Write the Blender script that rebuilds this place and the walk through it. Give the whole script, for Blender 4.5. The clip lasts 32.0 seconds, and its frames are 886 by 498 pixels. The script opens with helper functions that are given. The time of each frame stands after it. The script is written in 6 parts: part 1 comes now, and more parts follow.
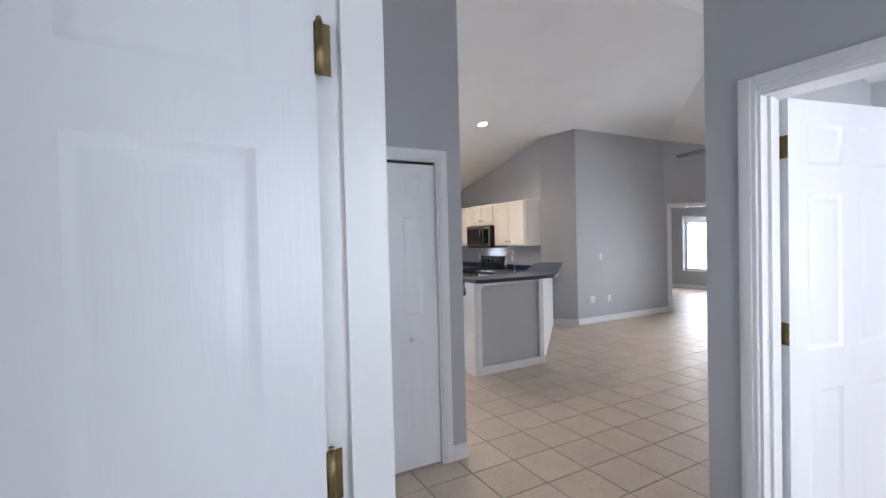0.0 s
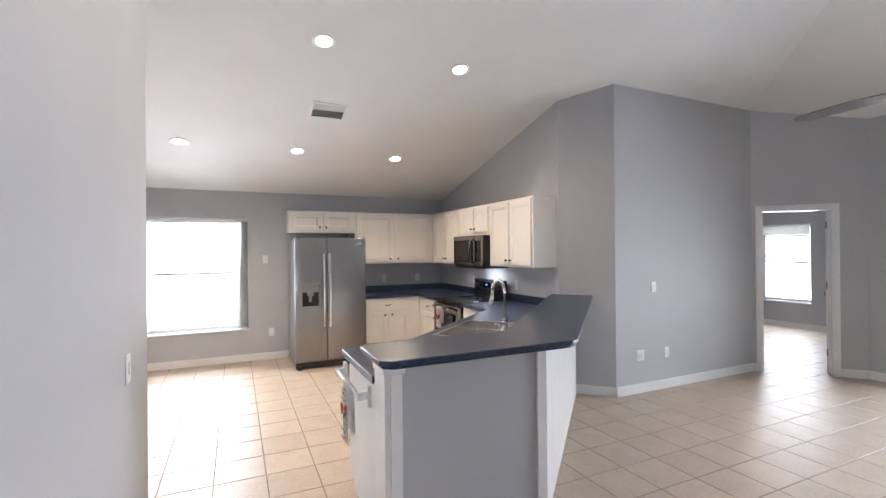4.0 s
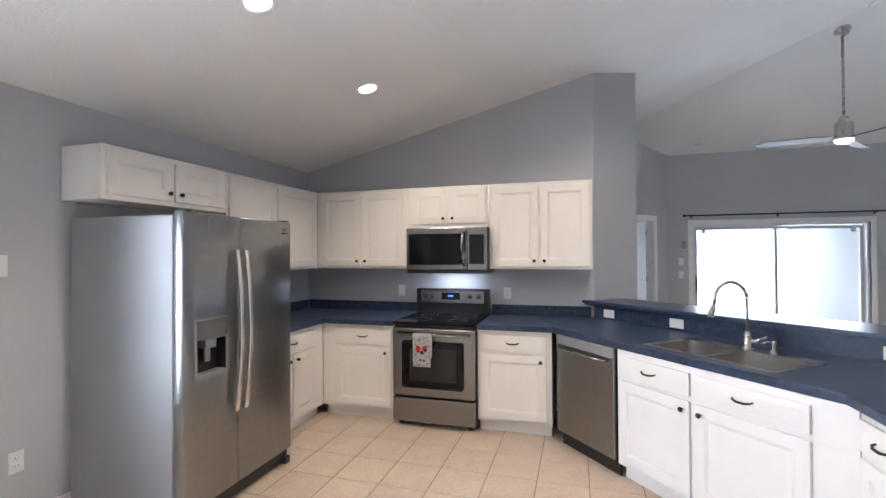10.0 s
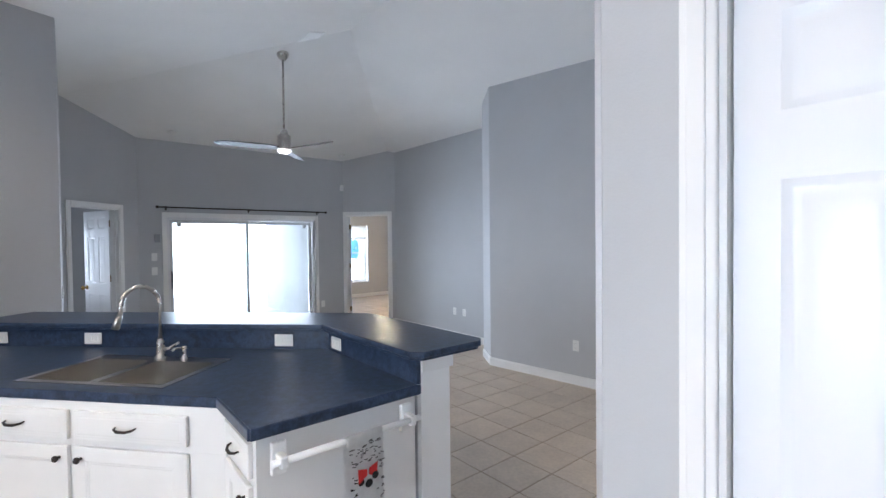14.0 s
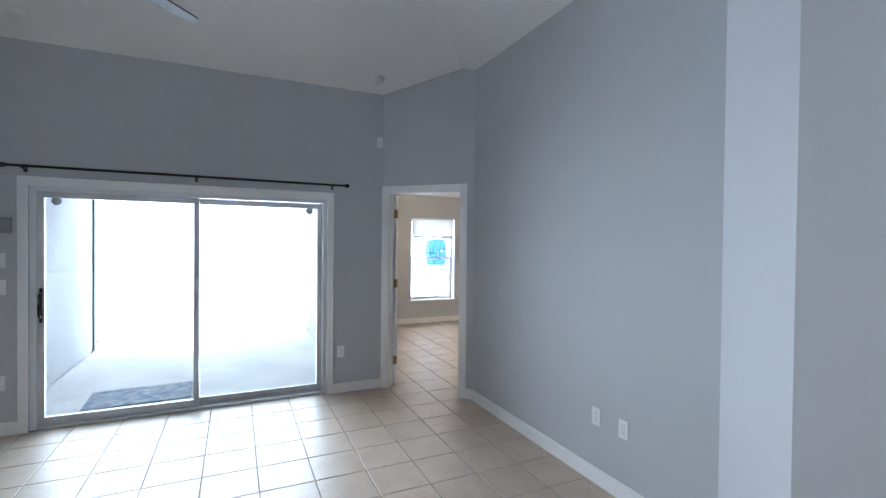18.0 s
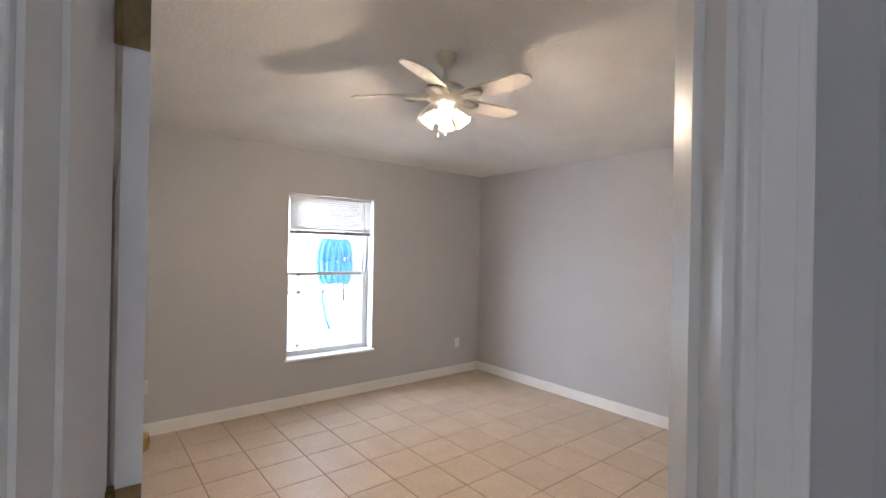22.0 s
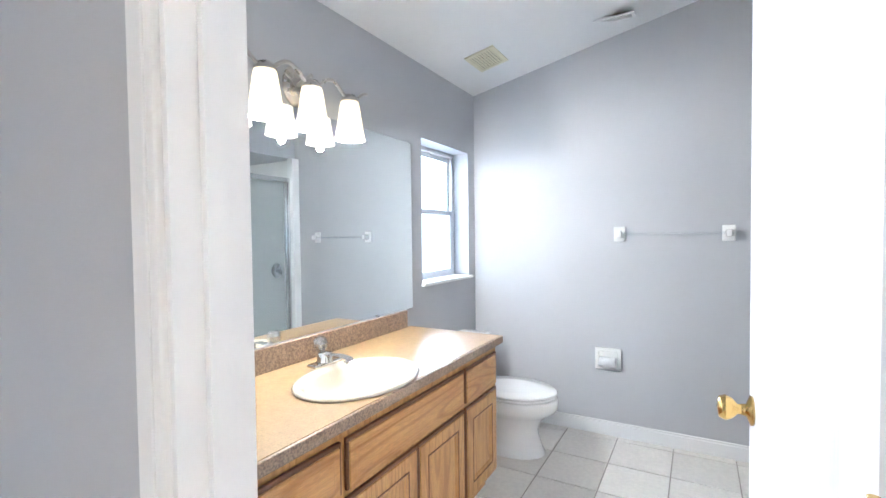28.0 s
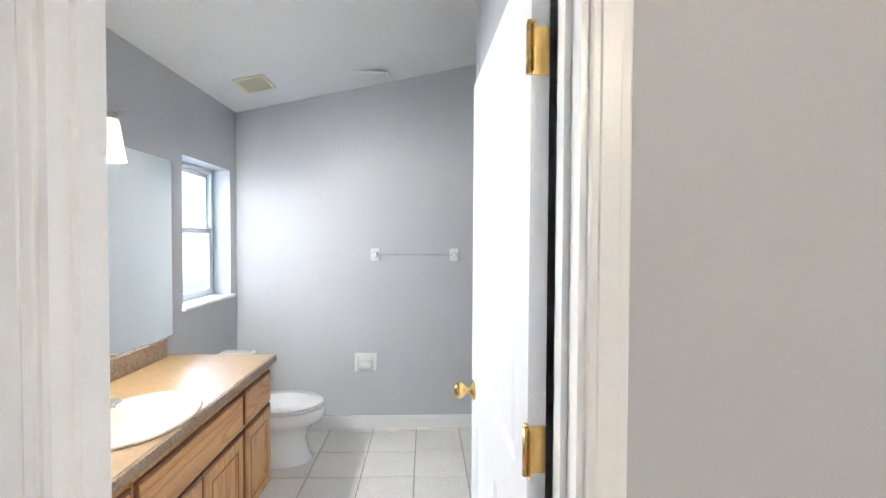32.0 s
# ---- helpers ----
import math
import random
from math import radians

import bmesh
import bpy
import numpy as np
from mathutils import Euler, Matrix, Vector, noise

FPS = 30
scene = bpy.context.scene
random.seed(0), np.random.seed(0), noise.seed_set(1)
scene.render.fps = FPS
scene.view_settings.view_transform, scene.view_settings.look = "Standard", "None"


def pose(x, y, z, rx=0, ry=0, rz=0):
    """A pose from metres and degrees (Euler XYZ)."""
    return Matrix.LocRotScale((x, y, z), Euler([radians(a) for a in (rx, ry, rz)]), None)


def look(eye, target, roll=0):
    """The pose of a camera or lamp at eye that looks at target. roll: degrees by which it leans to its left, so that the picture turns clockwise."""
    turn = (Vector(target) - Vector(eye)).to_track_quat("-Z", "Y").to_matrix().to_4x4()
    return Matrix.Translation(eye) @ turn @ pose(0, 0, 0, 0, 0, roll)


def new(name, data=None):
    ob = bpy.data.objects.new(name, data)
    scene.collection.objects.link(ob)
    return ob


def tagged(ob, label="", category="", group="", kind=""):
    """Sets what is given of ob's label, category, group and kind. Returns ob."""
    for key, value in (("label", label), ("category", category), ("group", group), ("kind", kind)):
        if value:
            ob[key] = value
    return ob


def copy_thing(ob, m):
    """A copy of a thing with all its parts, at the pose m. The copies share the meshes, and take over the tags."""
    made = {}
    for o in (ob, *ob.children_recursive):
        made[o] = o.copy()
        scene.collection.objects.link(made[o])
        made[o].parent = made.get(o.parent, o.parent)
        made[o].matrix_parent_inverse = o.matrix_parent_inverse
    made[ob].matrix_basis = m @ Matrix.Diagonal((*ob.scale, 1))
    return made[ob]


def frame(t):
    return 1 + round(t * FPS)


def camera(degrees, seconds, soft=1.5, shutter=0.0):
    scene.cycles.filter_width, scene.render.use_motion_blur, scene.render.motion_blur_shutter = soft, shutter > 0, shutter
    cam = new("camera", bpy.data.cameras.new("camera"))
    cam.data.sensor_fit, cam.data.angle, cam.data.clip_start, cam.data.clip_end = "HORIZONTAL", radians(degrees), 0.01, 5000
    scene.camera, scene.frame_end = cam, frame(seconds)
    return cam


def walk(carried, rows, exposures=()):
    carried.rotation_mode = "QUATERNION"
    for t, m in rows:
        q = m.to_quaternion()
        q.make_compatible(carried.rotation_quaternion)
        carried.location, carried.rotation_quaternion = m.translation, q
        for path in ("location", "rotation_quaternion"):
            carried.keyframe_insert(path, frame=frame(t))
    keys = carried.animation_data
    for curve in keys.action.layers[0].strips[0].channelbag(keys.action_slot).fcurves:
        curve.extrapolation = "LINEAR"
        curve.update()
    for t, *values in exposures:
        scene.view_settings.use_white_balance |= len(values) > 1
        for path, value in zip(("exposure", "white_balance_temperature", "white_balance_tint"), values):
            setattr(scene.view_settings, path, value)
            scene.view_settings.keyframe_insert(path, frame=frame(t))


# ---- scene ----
cam = camera(89.1, 32.0)
PATH = [
    (0, (0.3, 0.196, 1.507), (1.262, 1.949, 1.466), -1.4),
    (0.5, (0.484, 0.507, 1.528), (1.832, 1.984, 1.482), -1.4),
    (1, (0.754, 0.79, 1.535), (2.31, 2.046, 1.491), -1.4),
    (1.5, (1.103, 1.077, 1.548), (2.679, 2.308, 1.511), -1.4),
    (2, (1.435, 1.331, 1.554), (2.975, 2.606, 1.522), -1.2),
    (2.5, (1.721, 1.516, 1.547), (3.174, 2.891, 1.525), -1.1),
    (3, (1.938, 1.709, 1.556), (3.232, 3.234, 1.542), -1.0),
    (3.5, (2.117, 1.946, 1.578), (3.185, 3.637, 1.574), -0.7),
    (4, (2.294, 2.218, 1.576), (3.132, 4.034, 1.58), -0.5),
    (4.5, (2.453, 2.536, 1.574), (3.045, 4.447, 1.586), -0.3),
    (6.5, (2.386, 4.346, 1.603), (2.514, 6.342, 1.603), 0.7),
    (7, (2.342, 4.793, 1.579), (2.497, 6.787, 1.587), 0.8),
    (7.5, (2.189, 5.223, 1.563), (2.603, 7.179, 1.578), 0.9),
    (8, (2.003, 5.612, 1.557), (2.704, 7.486, 1.572), 0.9),
    (8.5, (1.845, 5.951, 1.54), (2.896, 7.652, 1.57), 0.7),
    (9, (1.576, 6.283, 1.556), (3.063, 7.621, 1.564), 0.3),
    (9.5, (1.291, 6.349, 1.508), (3.06, 7.282, 1.537), -0.1),
    (10, (1.081, 6.362, 1.51), (2.998, 6.933, 1.533), -0.3),
    (10.5, (0.942, 6.371, 1.529), (2.922, 6.651, 1.538), -0.4),
    (11, (0.871, 6.371, 1.524), (2.87, 6.422, 1.525), -0.5),
    (11.5, (0.854, 6.333, 1.531), (2.849, 6.197, 1.527), -0.7),
    (12, (0.832, 6.314, 1.554), (2.787, 5.893, 1.538), -0.7),
    (12.5, (0.84, 6.31, 1.559), (2.688, 5.547, 1.537), -0.8),
    (13, (0.884, 6.236, 1.566), (2.6, 5.209, 1.538), -0.7),
    (13.5, (1.046, 6.03, 1.581), (2.641, 4.824, 1.544), -0.6),
    (14, (1.323, 5.753, 1.562), (2.856, 4.469, 1.525), -0.6),
    (14.5, (1.691, 5.431, 1.573), (3.198, 4.117, 1.535), -0.3),
    (16.5, (3.018, 3.986, 1.571), (4.795, 3.07, 1.534), -0.1),
    (17, (3.468, 3.681, 1.558), (5.273, 2.821, 1.524), 0.1),
    (17.5, (3.974, 3.376, 1.546), (5.784, 2.527, 1.517), 0.3),
    (18, (4.529, 3.108, 1.538), (6.344, 2.27, 1.511), 0.6),
    (18.5, (5.1, 2.855, 1.535), (6.921, 2.027, 1.503), 0.5),
    (19, (5.701, 2.645, 1.526), (7.524, 1.823, 1.488), 0.4),
    (19.5, (6.268, 2.42, 1.513), (8.092, 1.599, 1.48), 0.7),
    (20, (6.837, 2.208, 1.513), (8.66, 1.387, 1.481), 0.7),
    (20.5, (7.31, 2.027, 1.517), (9.126, 1.189, 1.49), 1.1),
    (21, (7.70, 1.864, 1.521), (9.449, 0.894, 1.51), 1.3),
    (21.5, (8.064, 1.719, 1.515), (9.719, 0.597, 1.512), 1.3),
    (22, (8.335, 1.588, 1.504), (9.894, 0.335, 1.508), 1.1),
    (22.5, (8.585, 1.533, 1.511), (10.05, 0.172, 1.511), 1.2),
    (23, (8.797, 1.522, 1.517), (10.164, 0.062, 1.514), 1.3),
    (23.5, (8.955, 1.467, 1.519), (10.205, -0.094, 1.508), 1.2),
    (24, (9.11, 1.467, 1.519), (10.091, -0.276, 1.5), 1.2),
    (24.5, (9.245, 1.28, 1.506), (9.873, -0.619, 1.494), 1.0),
    (25, (9.411, 1.06, 1.493), (9.645, -0.927, 1.485), 0.75),
    (25.5, (9.472, 0.71, 1.485), (9.298, -1.282, 1.465), 0.4),
    (26, (9.489, 0.352, 1.48), (8.941, -1.571, 1.448), 0.1),
    (26.5, (9.47, -0.02, 1.465), (8.52, -1.78, 1.42), -0.4),
    (28.5, (8.883, -0.993, 1.281), (7.057, -1.808, 1.227), -0.6),
    (29, (8.765, -1.089, 1.175), (6.915, -1.846, 1.122), -0.6),
    (29.5, (8.698, -1.147, 1.11), (6.844, -1.895, 1.057), -0.6),
    (30, (8.661, -1.177, 1.081), (6.806, -1.921, 1.032), -0.5),
    (30.5, (8.664, -1.171, 1.1), (6.805, -1.908, 1.048), -0.3),
    (31, (8.759, -1.108, 1.248), (6.86, -1.732, 1.183), 0.0),
    (31.5, (9.006, -1.009, 1.394), (7.032, -1.322, 1.34), 0.1),
    (32, (9.39, -0.904, 1.495), (7.392, -0.824, 1.446), 0.3),
]
# seconds, stops, kelvin, tint
EXPOSURES = [(0.0, 0.55, 6150, 18), (1.0, 0.85, 6150, 18), (2.0, 0.85, 6200, 18), (3.0, 0.75, 6250, 18), (4.0, 0.75, 6250, 18), (7.0, 0.8, 6200, 17), (9.0, 0.7, 5950, 17), (11.0, 0.55, 5700, 16), (12.0, 0.5, 5650, 15), (13.0, 0.5, 5650, 14), (17.0, 0.35, 5450, 11), (20.0, 0.25, 5600, 11), (21.0, 0.0, 5900, 15), (22.0, 0.25, 5850, 17), (23.0, 0.45, 5600, 16), (25.0, 0.55, 5400, 14), (26.0, 0.5, 5250, 12), (29.0, 1.15, 5200, 12), (31.0, 1.1, 5250, 12), (32.0, 0.75, 5400, 11)]
walk(cam, [(t, look(eye, target, roll)) for t, eye, target, roll in PATH], EXPOSURES)

# ---- world, sun, large lights ----
world = bpy.data.worlds.new("sky")
scene.world = world
world.use_nodes = True
wn = world.node_tree.nodes
sky = wn.new("ShaderNodeTexSky")
sky.sky_type, sky.sun_disc = "NISHITA", False
sky.sun_elevation, sky.sun_rotation = radians(72), radians(219)
wn["Background"].inputs["Strength"].default_value = 0.15
world.node_tree.links.new(sky.outputs["Color"], wn["Background"].inputs["Color"])


def lamp(name, kind, m, energy, color=(1, 1, 1), **settings):
    data = bpy.data.lights.new(name, kind)
    data.energy, data.color = energy, color
    for key, value in settings.items():
        if key == "size":
            data.size = value
        elif key == "size_y":
            data.shape = "RECTANGLE"
            data.size_y = value
        elif key == "radius":
            data.shadow_soft_size = value
        elif key == "spread":
            data.spread = value
        elif key == "angle":
            data.angle = value
        elif key == "spot":
            data.spot_size, data.spot_blend = value, 0.6
    ob = new(name, data)
    ob.matrix_world = m
    return ob


lamp("sun", "SUN", look((0, 0, 20), (4.0, 5.0, 0.0)), 3.5, (1.0, 0.95, 0.87), angle=radians(0.53))
DAY = (0.88, 0.94, 1.0)
lamp("window_light", "AREA", look((1.78, 9.40, 1.25), (1.78, 5.0, 0.75)), 36, DAY, size=1.2, size_y=1.5, spread=radians(132))
lamp("window_light", "AREA", look((9.24, 3.43, 1.05), (5.0, 3.43, 0.9)), 58, DAY, size=2.2, size_y=1.9, spread=radians(114))
lamp("window_light", "AREA", look((13.35, 0.65, 1.5), (10.3, -2.345, 0.9)), 115, DAY, size=1.2, size_y=1.6)
lamp("window_light", "AREA", look((5.35, -3.4, 1.9), (7.2, -0.5, 1.0)), 100, DAY, size=1.0, size_y=1.2)
lamp("window_light", "AREA", look((12.1, 7.37, 1.2), (9.0, 7.0, 0.8)), 24, DAY, size=0.9, size_y=1.3)
lamp("window_light", "AREA", look((3.9, -2.1, 1.4), (3.9, 0.5, 1.3)), 45, DAY, size=1.6, size_y=1.4)
# added fill for the hall, through an assumed window at its unseen south end
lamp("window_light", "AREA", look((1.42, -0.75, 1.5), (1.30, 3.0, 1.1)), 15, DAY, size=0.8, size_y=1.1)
lamp("window_light", "AREA", look((-1.6, -1.2, 1.4), (0.4, 0.2, 1.2)), 12, DAY, size=1.2, size_y=1.4)

# ---- materials ----


def material(name, color, rough=0.5, metal=0.0, vary=0.06, scale=6.0, bump=0.0, bump_scale=80.0, per="", stretch=(1, 1, 1), color2=None, mix=0.5, emit=None, coat=0.0, fine=0.0, fine_scale=150.0, spread=0.05):
    """A paint, stone, wood or metal: large and small noise over a base colour, with relief."""
    m = bpy.data.materials.new(name)
    m.use_nodes = True
    n, l = m.node_tree.nodes, m.node_tree.links
    b = n["Principled BSDF"]
    b.inputs["Roughness"].default_value, b.inputs["Metallic"].default_value = rough, metal
    b.inputs["Coat Weight"].default_value = coat
    tex = n.new("ShaderNodeTexCoord")
    mapping = n.new("ShaderNodeMapping")
    mapping.inputs["Scale"].default_value = stretch
    l.new(tex.outputs["Object"], mapping.inputs["Vector"])
    if per == "object":
        shift = n.new("ShaderNodeVectorMath")
        shift.operation = "SCALE"
        shift.inputs[0].default_value = (37.0, 53.0, 19.0)
        l.new(n.new("ShaderNodeObjectInfo").outputs["Random"], shift.inputs["Scale"])
        l.new(shift.outputs["Vector"], mapping.inputs["Location"])
    noise1 = n.new("ShaderNodeTexNoise")
    noise1.inputs["Scale"].default_value, noise1.inputs["Detail"].default_value = scale, 4.0
    l.new(mapping.outputs["Vector"], noise1.inputs["Vector"])
    ramp = n.new("ShaderNodeMix")
    ramp.data_type = "RGBA"
    second = color2 or tuple(c * (1 - 2 * vary) for c in color)
    ramp.inputs["A"].default_value = (*color, 1)
    ramp.inputs["B"].default_value = (*second, 1)
    sharp = n.new("ShaderNodeMapRange")
    sharp.inputs["From Min"].default_value, sharp.inputs["From Max"].default_value = 0.35, 0.65
    l.new(noise1.outputs["Fac"], sharp.inputs["Value"])
    l.new(sharp.outputs["Result"], ramp.inputs["Factor"])
    out = ramp.outputs["Result"]
    if fine:
        spots = n.new("ShaderNodeTexNoise")
        spots.inputs["Scale"].default_value, spots.inputs["Detail"].default_value = fine_scale, 3.0
        l.new(mapping.outputs["Vector"], spots.inputs["Vector"])
        scaled = n.new("ShaderNodeMapRange")
        scaled.inputs["From Min"].default_value, scaled.inputs["From Max"].default_value = 0.35, 0.65
        scaled.inputs["To Min"].default_value, scaled.inputs["To Max"].default_value = 1 - fine, 1 + fine
        l.new(spots.outputs["Fac"], scaled.inputs["Value"])
        times = n.new("ShaderNodeVectorMath")
        times.operation = "SCALE"
        l.new(out, times.inputs[0])
        l.new(scaled.outputs["Result"], times.inputs["Scale"])
        out = times.outputs["Vector"]
    if per:
        rnd = n.new("ShaderNodeObjectInfo").outputs["Random"] if per == "object" else n.new("ShaderNodeNewGeometry").outputs["Random Per Island"]
        span = n.new("ShaderNodeMapRange")
        span.inputs["To Min"].default_value, span.inputs["To Max"].default_value = 0.94, 1.04
        l.new(rnd, span.inputs["Value"])
        times = n.new("ShaderNodeVectorMath")
        times.operation = "SCALE"
        l.new(out, times.inputs[0])
        l.new(span.outputs["Result"], times.inputs["Scale"])
        out = times.outputs["Vector"]
    l.new(out, b.inputs["Base Color"])
    if bump:
        noise2 = n.new("ShaderNodeTexNoise")
        noise2.inputs["Scale"].default_value, noise2.inputs["Detail"].default_value = bump_scale, 5.0
        l.new(mapping.outputs["Vector"], noise2.inputs["Vector"])
        relief = n.new("ShaderNodeBump")
        relief.inputs["Strength"].default_value, relief.inputs["Distance"].default_value = bump, 0.004
        l.new(noise2.outputs["Fac"], relief.inputs["Height"])
        l.new(relief.outputs["Normal"], b.inputs["Normal"])
    rough_map = n.new("ShaderNodeMapRange")
    rough_map.inputs["To Min"].default_value, rough_map.inputs["To Max"].default_value = max(0.02, rough - spread), min(1.0, rough + spread)
    l.new(noise1.outputs["Fac"], rough_map.inputs["Value"])
    if rough > 0.06:
        l.new(rough_map.outputs["Result"], b.inputs["Roughness"])
    if emit:
        b.inputs["Emission Color"].default_value, b.inputs["Emission Strength"].default_value = (*emit[0], 1), emit[1]
    return m


PAINT = material("grey_wall_paint", (0.47, 0.48, 0.495), 0.62, vary=0.02, scale=1.6, bump=0.11, bump_scale=160)
PALE = material("pale_wall_paint", (0.70, 0.71, 0.73), 0.6, vary=0.02, scale=1.6, bump=0.11, bump_scale=160)
CEIL = material("white_ceiling_paint", (0.80, 0.80, 0.79), 0.85, vary=0.015, scale=2.0, bump=0.5, bump_scale=70)
TEXTURED = material("textured_ceiling_paint", (0.78, 0.77, 0.75), 0.9, vary=0.03, scale=3.0, bump=1.0, bump_scale=38)
TRIM = material("white_trim_paint", (0.80, 0.80, 0.79), 0.32, vary=0.015, scale=5.0, bump=0.06, bump_scale=60)
DOOR = material("white_door_paint", (0.80, 0.81, 0.83), 0.30, vary=0.02, scale=4.0, bump=0.12, bump_scale=120, stretch=(1, 1, 0.1))
TILE = material("beige_ceramic_tile", (0.54, 0.445, 0.345), 0.42, vary=0.05, scale=5.0, bump=0.12, bump_scale=22, per="object", fine=0.06, fine_scale=45)
TILE_FAR = material("beige_ceramic_tile_joined", (0.54, 0.445, 0.345), 0.42, vary=0.05, scale=5.0, bump=0.12, bump_scale=22, per="island", fine=0.06, fine_scale=45)
GROUT = material("brown_grout", (0.30, 0.24, 0.18), 0.9, vary=0.15, scale=8.0, bump=0.4, bump_scale=120)
BATH_GROUT = material("grey_beige_grout", (0.46, 0.42, 0.36), 0.9, vary=0.12, scale=8.0, bump=0.3, bump_scale=120)
BATH_TILE = material("white_ceramic_tile", (0.79, 0.76, 0.70), 0.36, vary=0.02, scale=5.0, spread=0.02, bump=0.08, bump_scale=22, per="object", fine=0.04, fine_scale=45)
CABINET = material("white_cabinet_paint", (0.78, 0.75, 0.69), 0.38, vary=0.02, scale=5.0, bump=0.08, bump_scale=90, stretch=(1, 1, 0.2))
PENINSULA = material("white_cabinet_panel_paint", (0.78, 0.78, 0.77), 0.40, vary=0.02, scale=5.0, bump=0.08, bump_scale=90)
LAMINATE = material("blue_laminate", (0.022, 0.033, 0.058), 0.30, vary=0.1, scale=26.0, color2=(0.040, 0.061, 0.112), fine=0.16, fine_scale=110, spread=0.02)
STEEL = material("brushed_stainless_steel", (0.31, 0.31, 0.308), 0.28, 1.0, vary=0.04, scale=30.0, stretch=(60, 60, 0.5), spread=0.03)
STEEL_H = material("brushed_stainless_steel_level", (0.28, 0.27, 0.26), 0.26, 1.0, vary=0.04, scale=30.0, stretch=(0.5, 0.5, 60), spread=0.03)
FRIDGE_SIDE = material("grey_metal_paint", (0.28, 0.285, 0.29), 0.42, 0.3, vary=0.03, scale=3.0, bump=0.1, bump_scale=150)
SINK_STEEL = material("satin_sink_steel", (0.72, 0.70, 0.67), 0.24, 1.0, vary=0.04, scale=12.0, spread=0.03)
CHROME = material("polished_chrome", (0.75, 0.75, 0.75), 0.10, 1.0, vary=0.03)
NICKEL = material("brushed_nickel", (0.50, 0.48, 0.45), 0.28, 1.0, vary=0.05, scale=20)
BRASS = material("polished_brass", (0.72, 0.50, 0.18), 0.18, 1.0, vary=0.08, scale=20)
OLD_BRASS = material("tarnished_brass", (0.30, 0.22, 0.11), 0.38, 1.0, vary=0.15, scale=30)
BLACK = material("black_plastic", (0.012, 0.012, 0.013), 0.35, vary=0.1)
BLACK_GLASS = material("black_glass", (0.006, 0.006, 0.007), 0.07, vary=0.0)
BRONZE = material("dark_bronze", (0.035, 0.028, 0.024), 0.35, 0.8, vary=0.1)
PLASTIC = material("white_plastic", (0.78, 0.78, 0.76), 0.35, vary=0.02)
# shadow grey for socket slots, vent backing and basin overflow, instead of real depth
SLOT = material("socket_shadow_plastic", (0.16, 0.16, 0.155), 0.5, vary=0.05)
PORCELAIN = material("white_porcelain", (0.82, 0.82, 0.80), 0.08, vary=0.01, coat=0.4)
CREAM = material("cream_porcelain", (0.68, 0.62, 0.50), 0.12, vary=0.01, coat=0.4)
def oak(name, stretch):
    """Golden oak: broad figured bands of growth rings with fine pores along the grain."""
    m = material(name, (0.58, 0.325, 0.112), 0.36, vary=0.10, scale=3.0, stretch=stretch, color2=(0.48, 0.245, 0.078), bump=0.08, bump_scale=40, fine=0.14, fine_scale=45, coat=0.25)
    n, l = m.node_tree.nodes, m.node_tree.links
    b = n["Principled BSDF"]
    source = b.inputs["Base Color"].links[0].from_socket
    tex, mapping, wave, ramp, mix = n.new("ShaderNodeTexCoord"), n.new("ShaderNodeMapping"), n.new("ShaderNodeTexNoise"), n.new("ShaderNodeValToRGB"), n.new("ShaderNodeMix")
    mapping.inputs["Scale"].default_value = tuple(0.55 if v < 2 else 2.6 for v in stretch)
    wave.inputs["Scale"].default_value, wave.inputs["Detail"].default_value = 1.6, 1.0
    sine, scale = n.new("ShaderNodeMath"), n.new("ShaderNodeMath")
    scale.operation, sine.operation = "MULTIPLY", "SINE"
    scale.inputs[1].default_value = 95.0
    l.new(tex.outputs["Object"], mapping.inputs["Vector"])
    l.new(mapping.outputs["Vector"], wave.inputs["Vector"])
    l.new(wave.outputs["Fac"], scale.inputs[0])
    l.new(scale.outputs["Value"], sine.inputs[0])
    ramp.color_ramp.elements[0].position, ramp.color_ramp.elements[0].color = 0.35, (0, 0, 0, 1)
    ramp.color_ramp.elements[1].position, ramp.color_ramp.elements[1].color = 1.0, (0.55, 0.55, 0.55, 1)
    l.new(sine.outputs["Value"], ramp.inputs["Fac"])
    mix.data_type = "RGBA"
    mix.inputs["B"].default_value = (0.32, 0.14, 0.038, 1)
    l.new(source, mix.inputs["A"])
    l.new(ramp.outputs["Color"], mix.inputs["Factor"])
    l.new(mix.outputs["Result"], b.inputs["Base Color"])
    return m


OAK, OAK_H = oak("golden_oak", (10, 10, 0.9)), oak("golden_oak_level", (0.9, 10, 10))
OAK_EDGE = material("dark_milled_oak", (0.17, 0.062, 0.018), 0.4, vary=0.15, scale=4.0, stretch=(6, 6, 1), fine=0.1, fine_scale=60, coat=0.2)
TAN_TOP = material("tan_speckled_laminate", (0.27, 0.178, 0.086), 0.38, vary=0.05, scale=30.0, fine=0.14, fine_scale=200, spread=0.01)
TAN_EDGE = material("brown_speckled_laminate", (0.30, 0.22, 0.15), 0.45, vary=0.08, scale=40.0, fine=0.32, fine_scale=150)
# grey-brown carries the shade on the room side of the backlit rail
BLIND_RAIL = material("shaded_blind_rail", (0.36, 0.33, 0.31), 0.5, vary=0.03)
GRILLE = material("aged_cream_plastic", (0.72, 0.68, 0.50), 0.5, vary=0.03)
GRILLE_BACK = material("dusty_cream_shade", (0.34, 0.32, 0.22), 0.8, vary=0.08)
VINYL = material("white_blind_vinyl", (0.80, 0.80, 0.78), 0.45, vary=0.02)
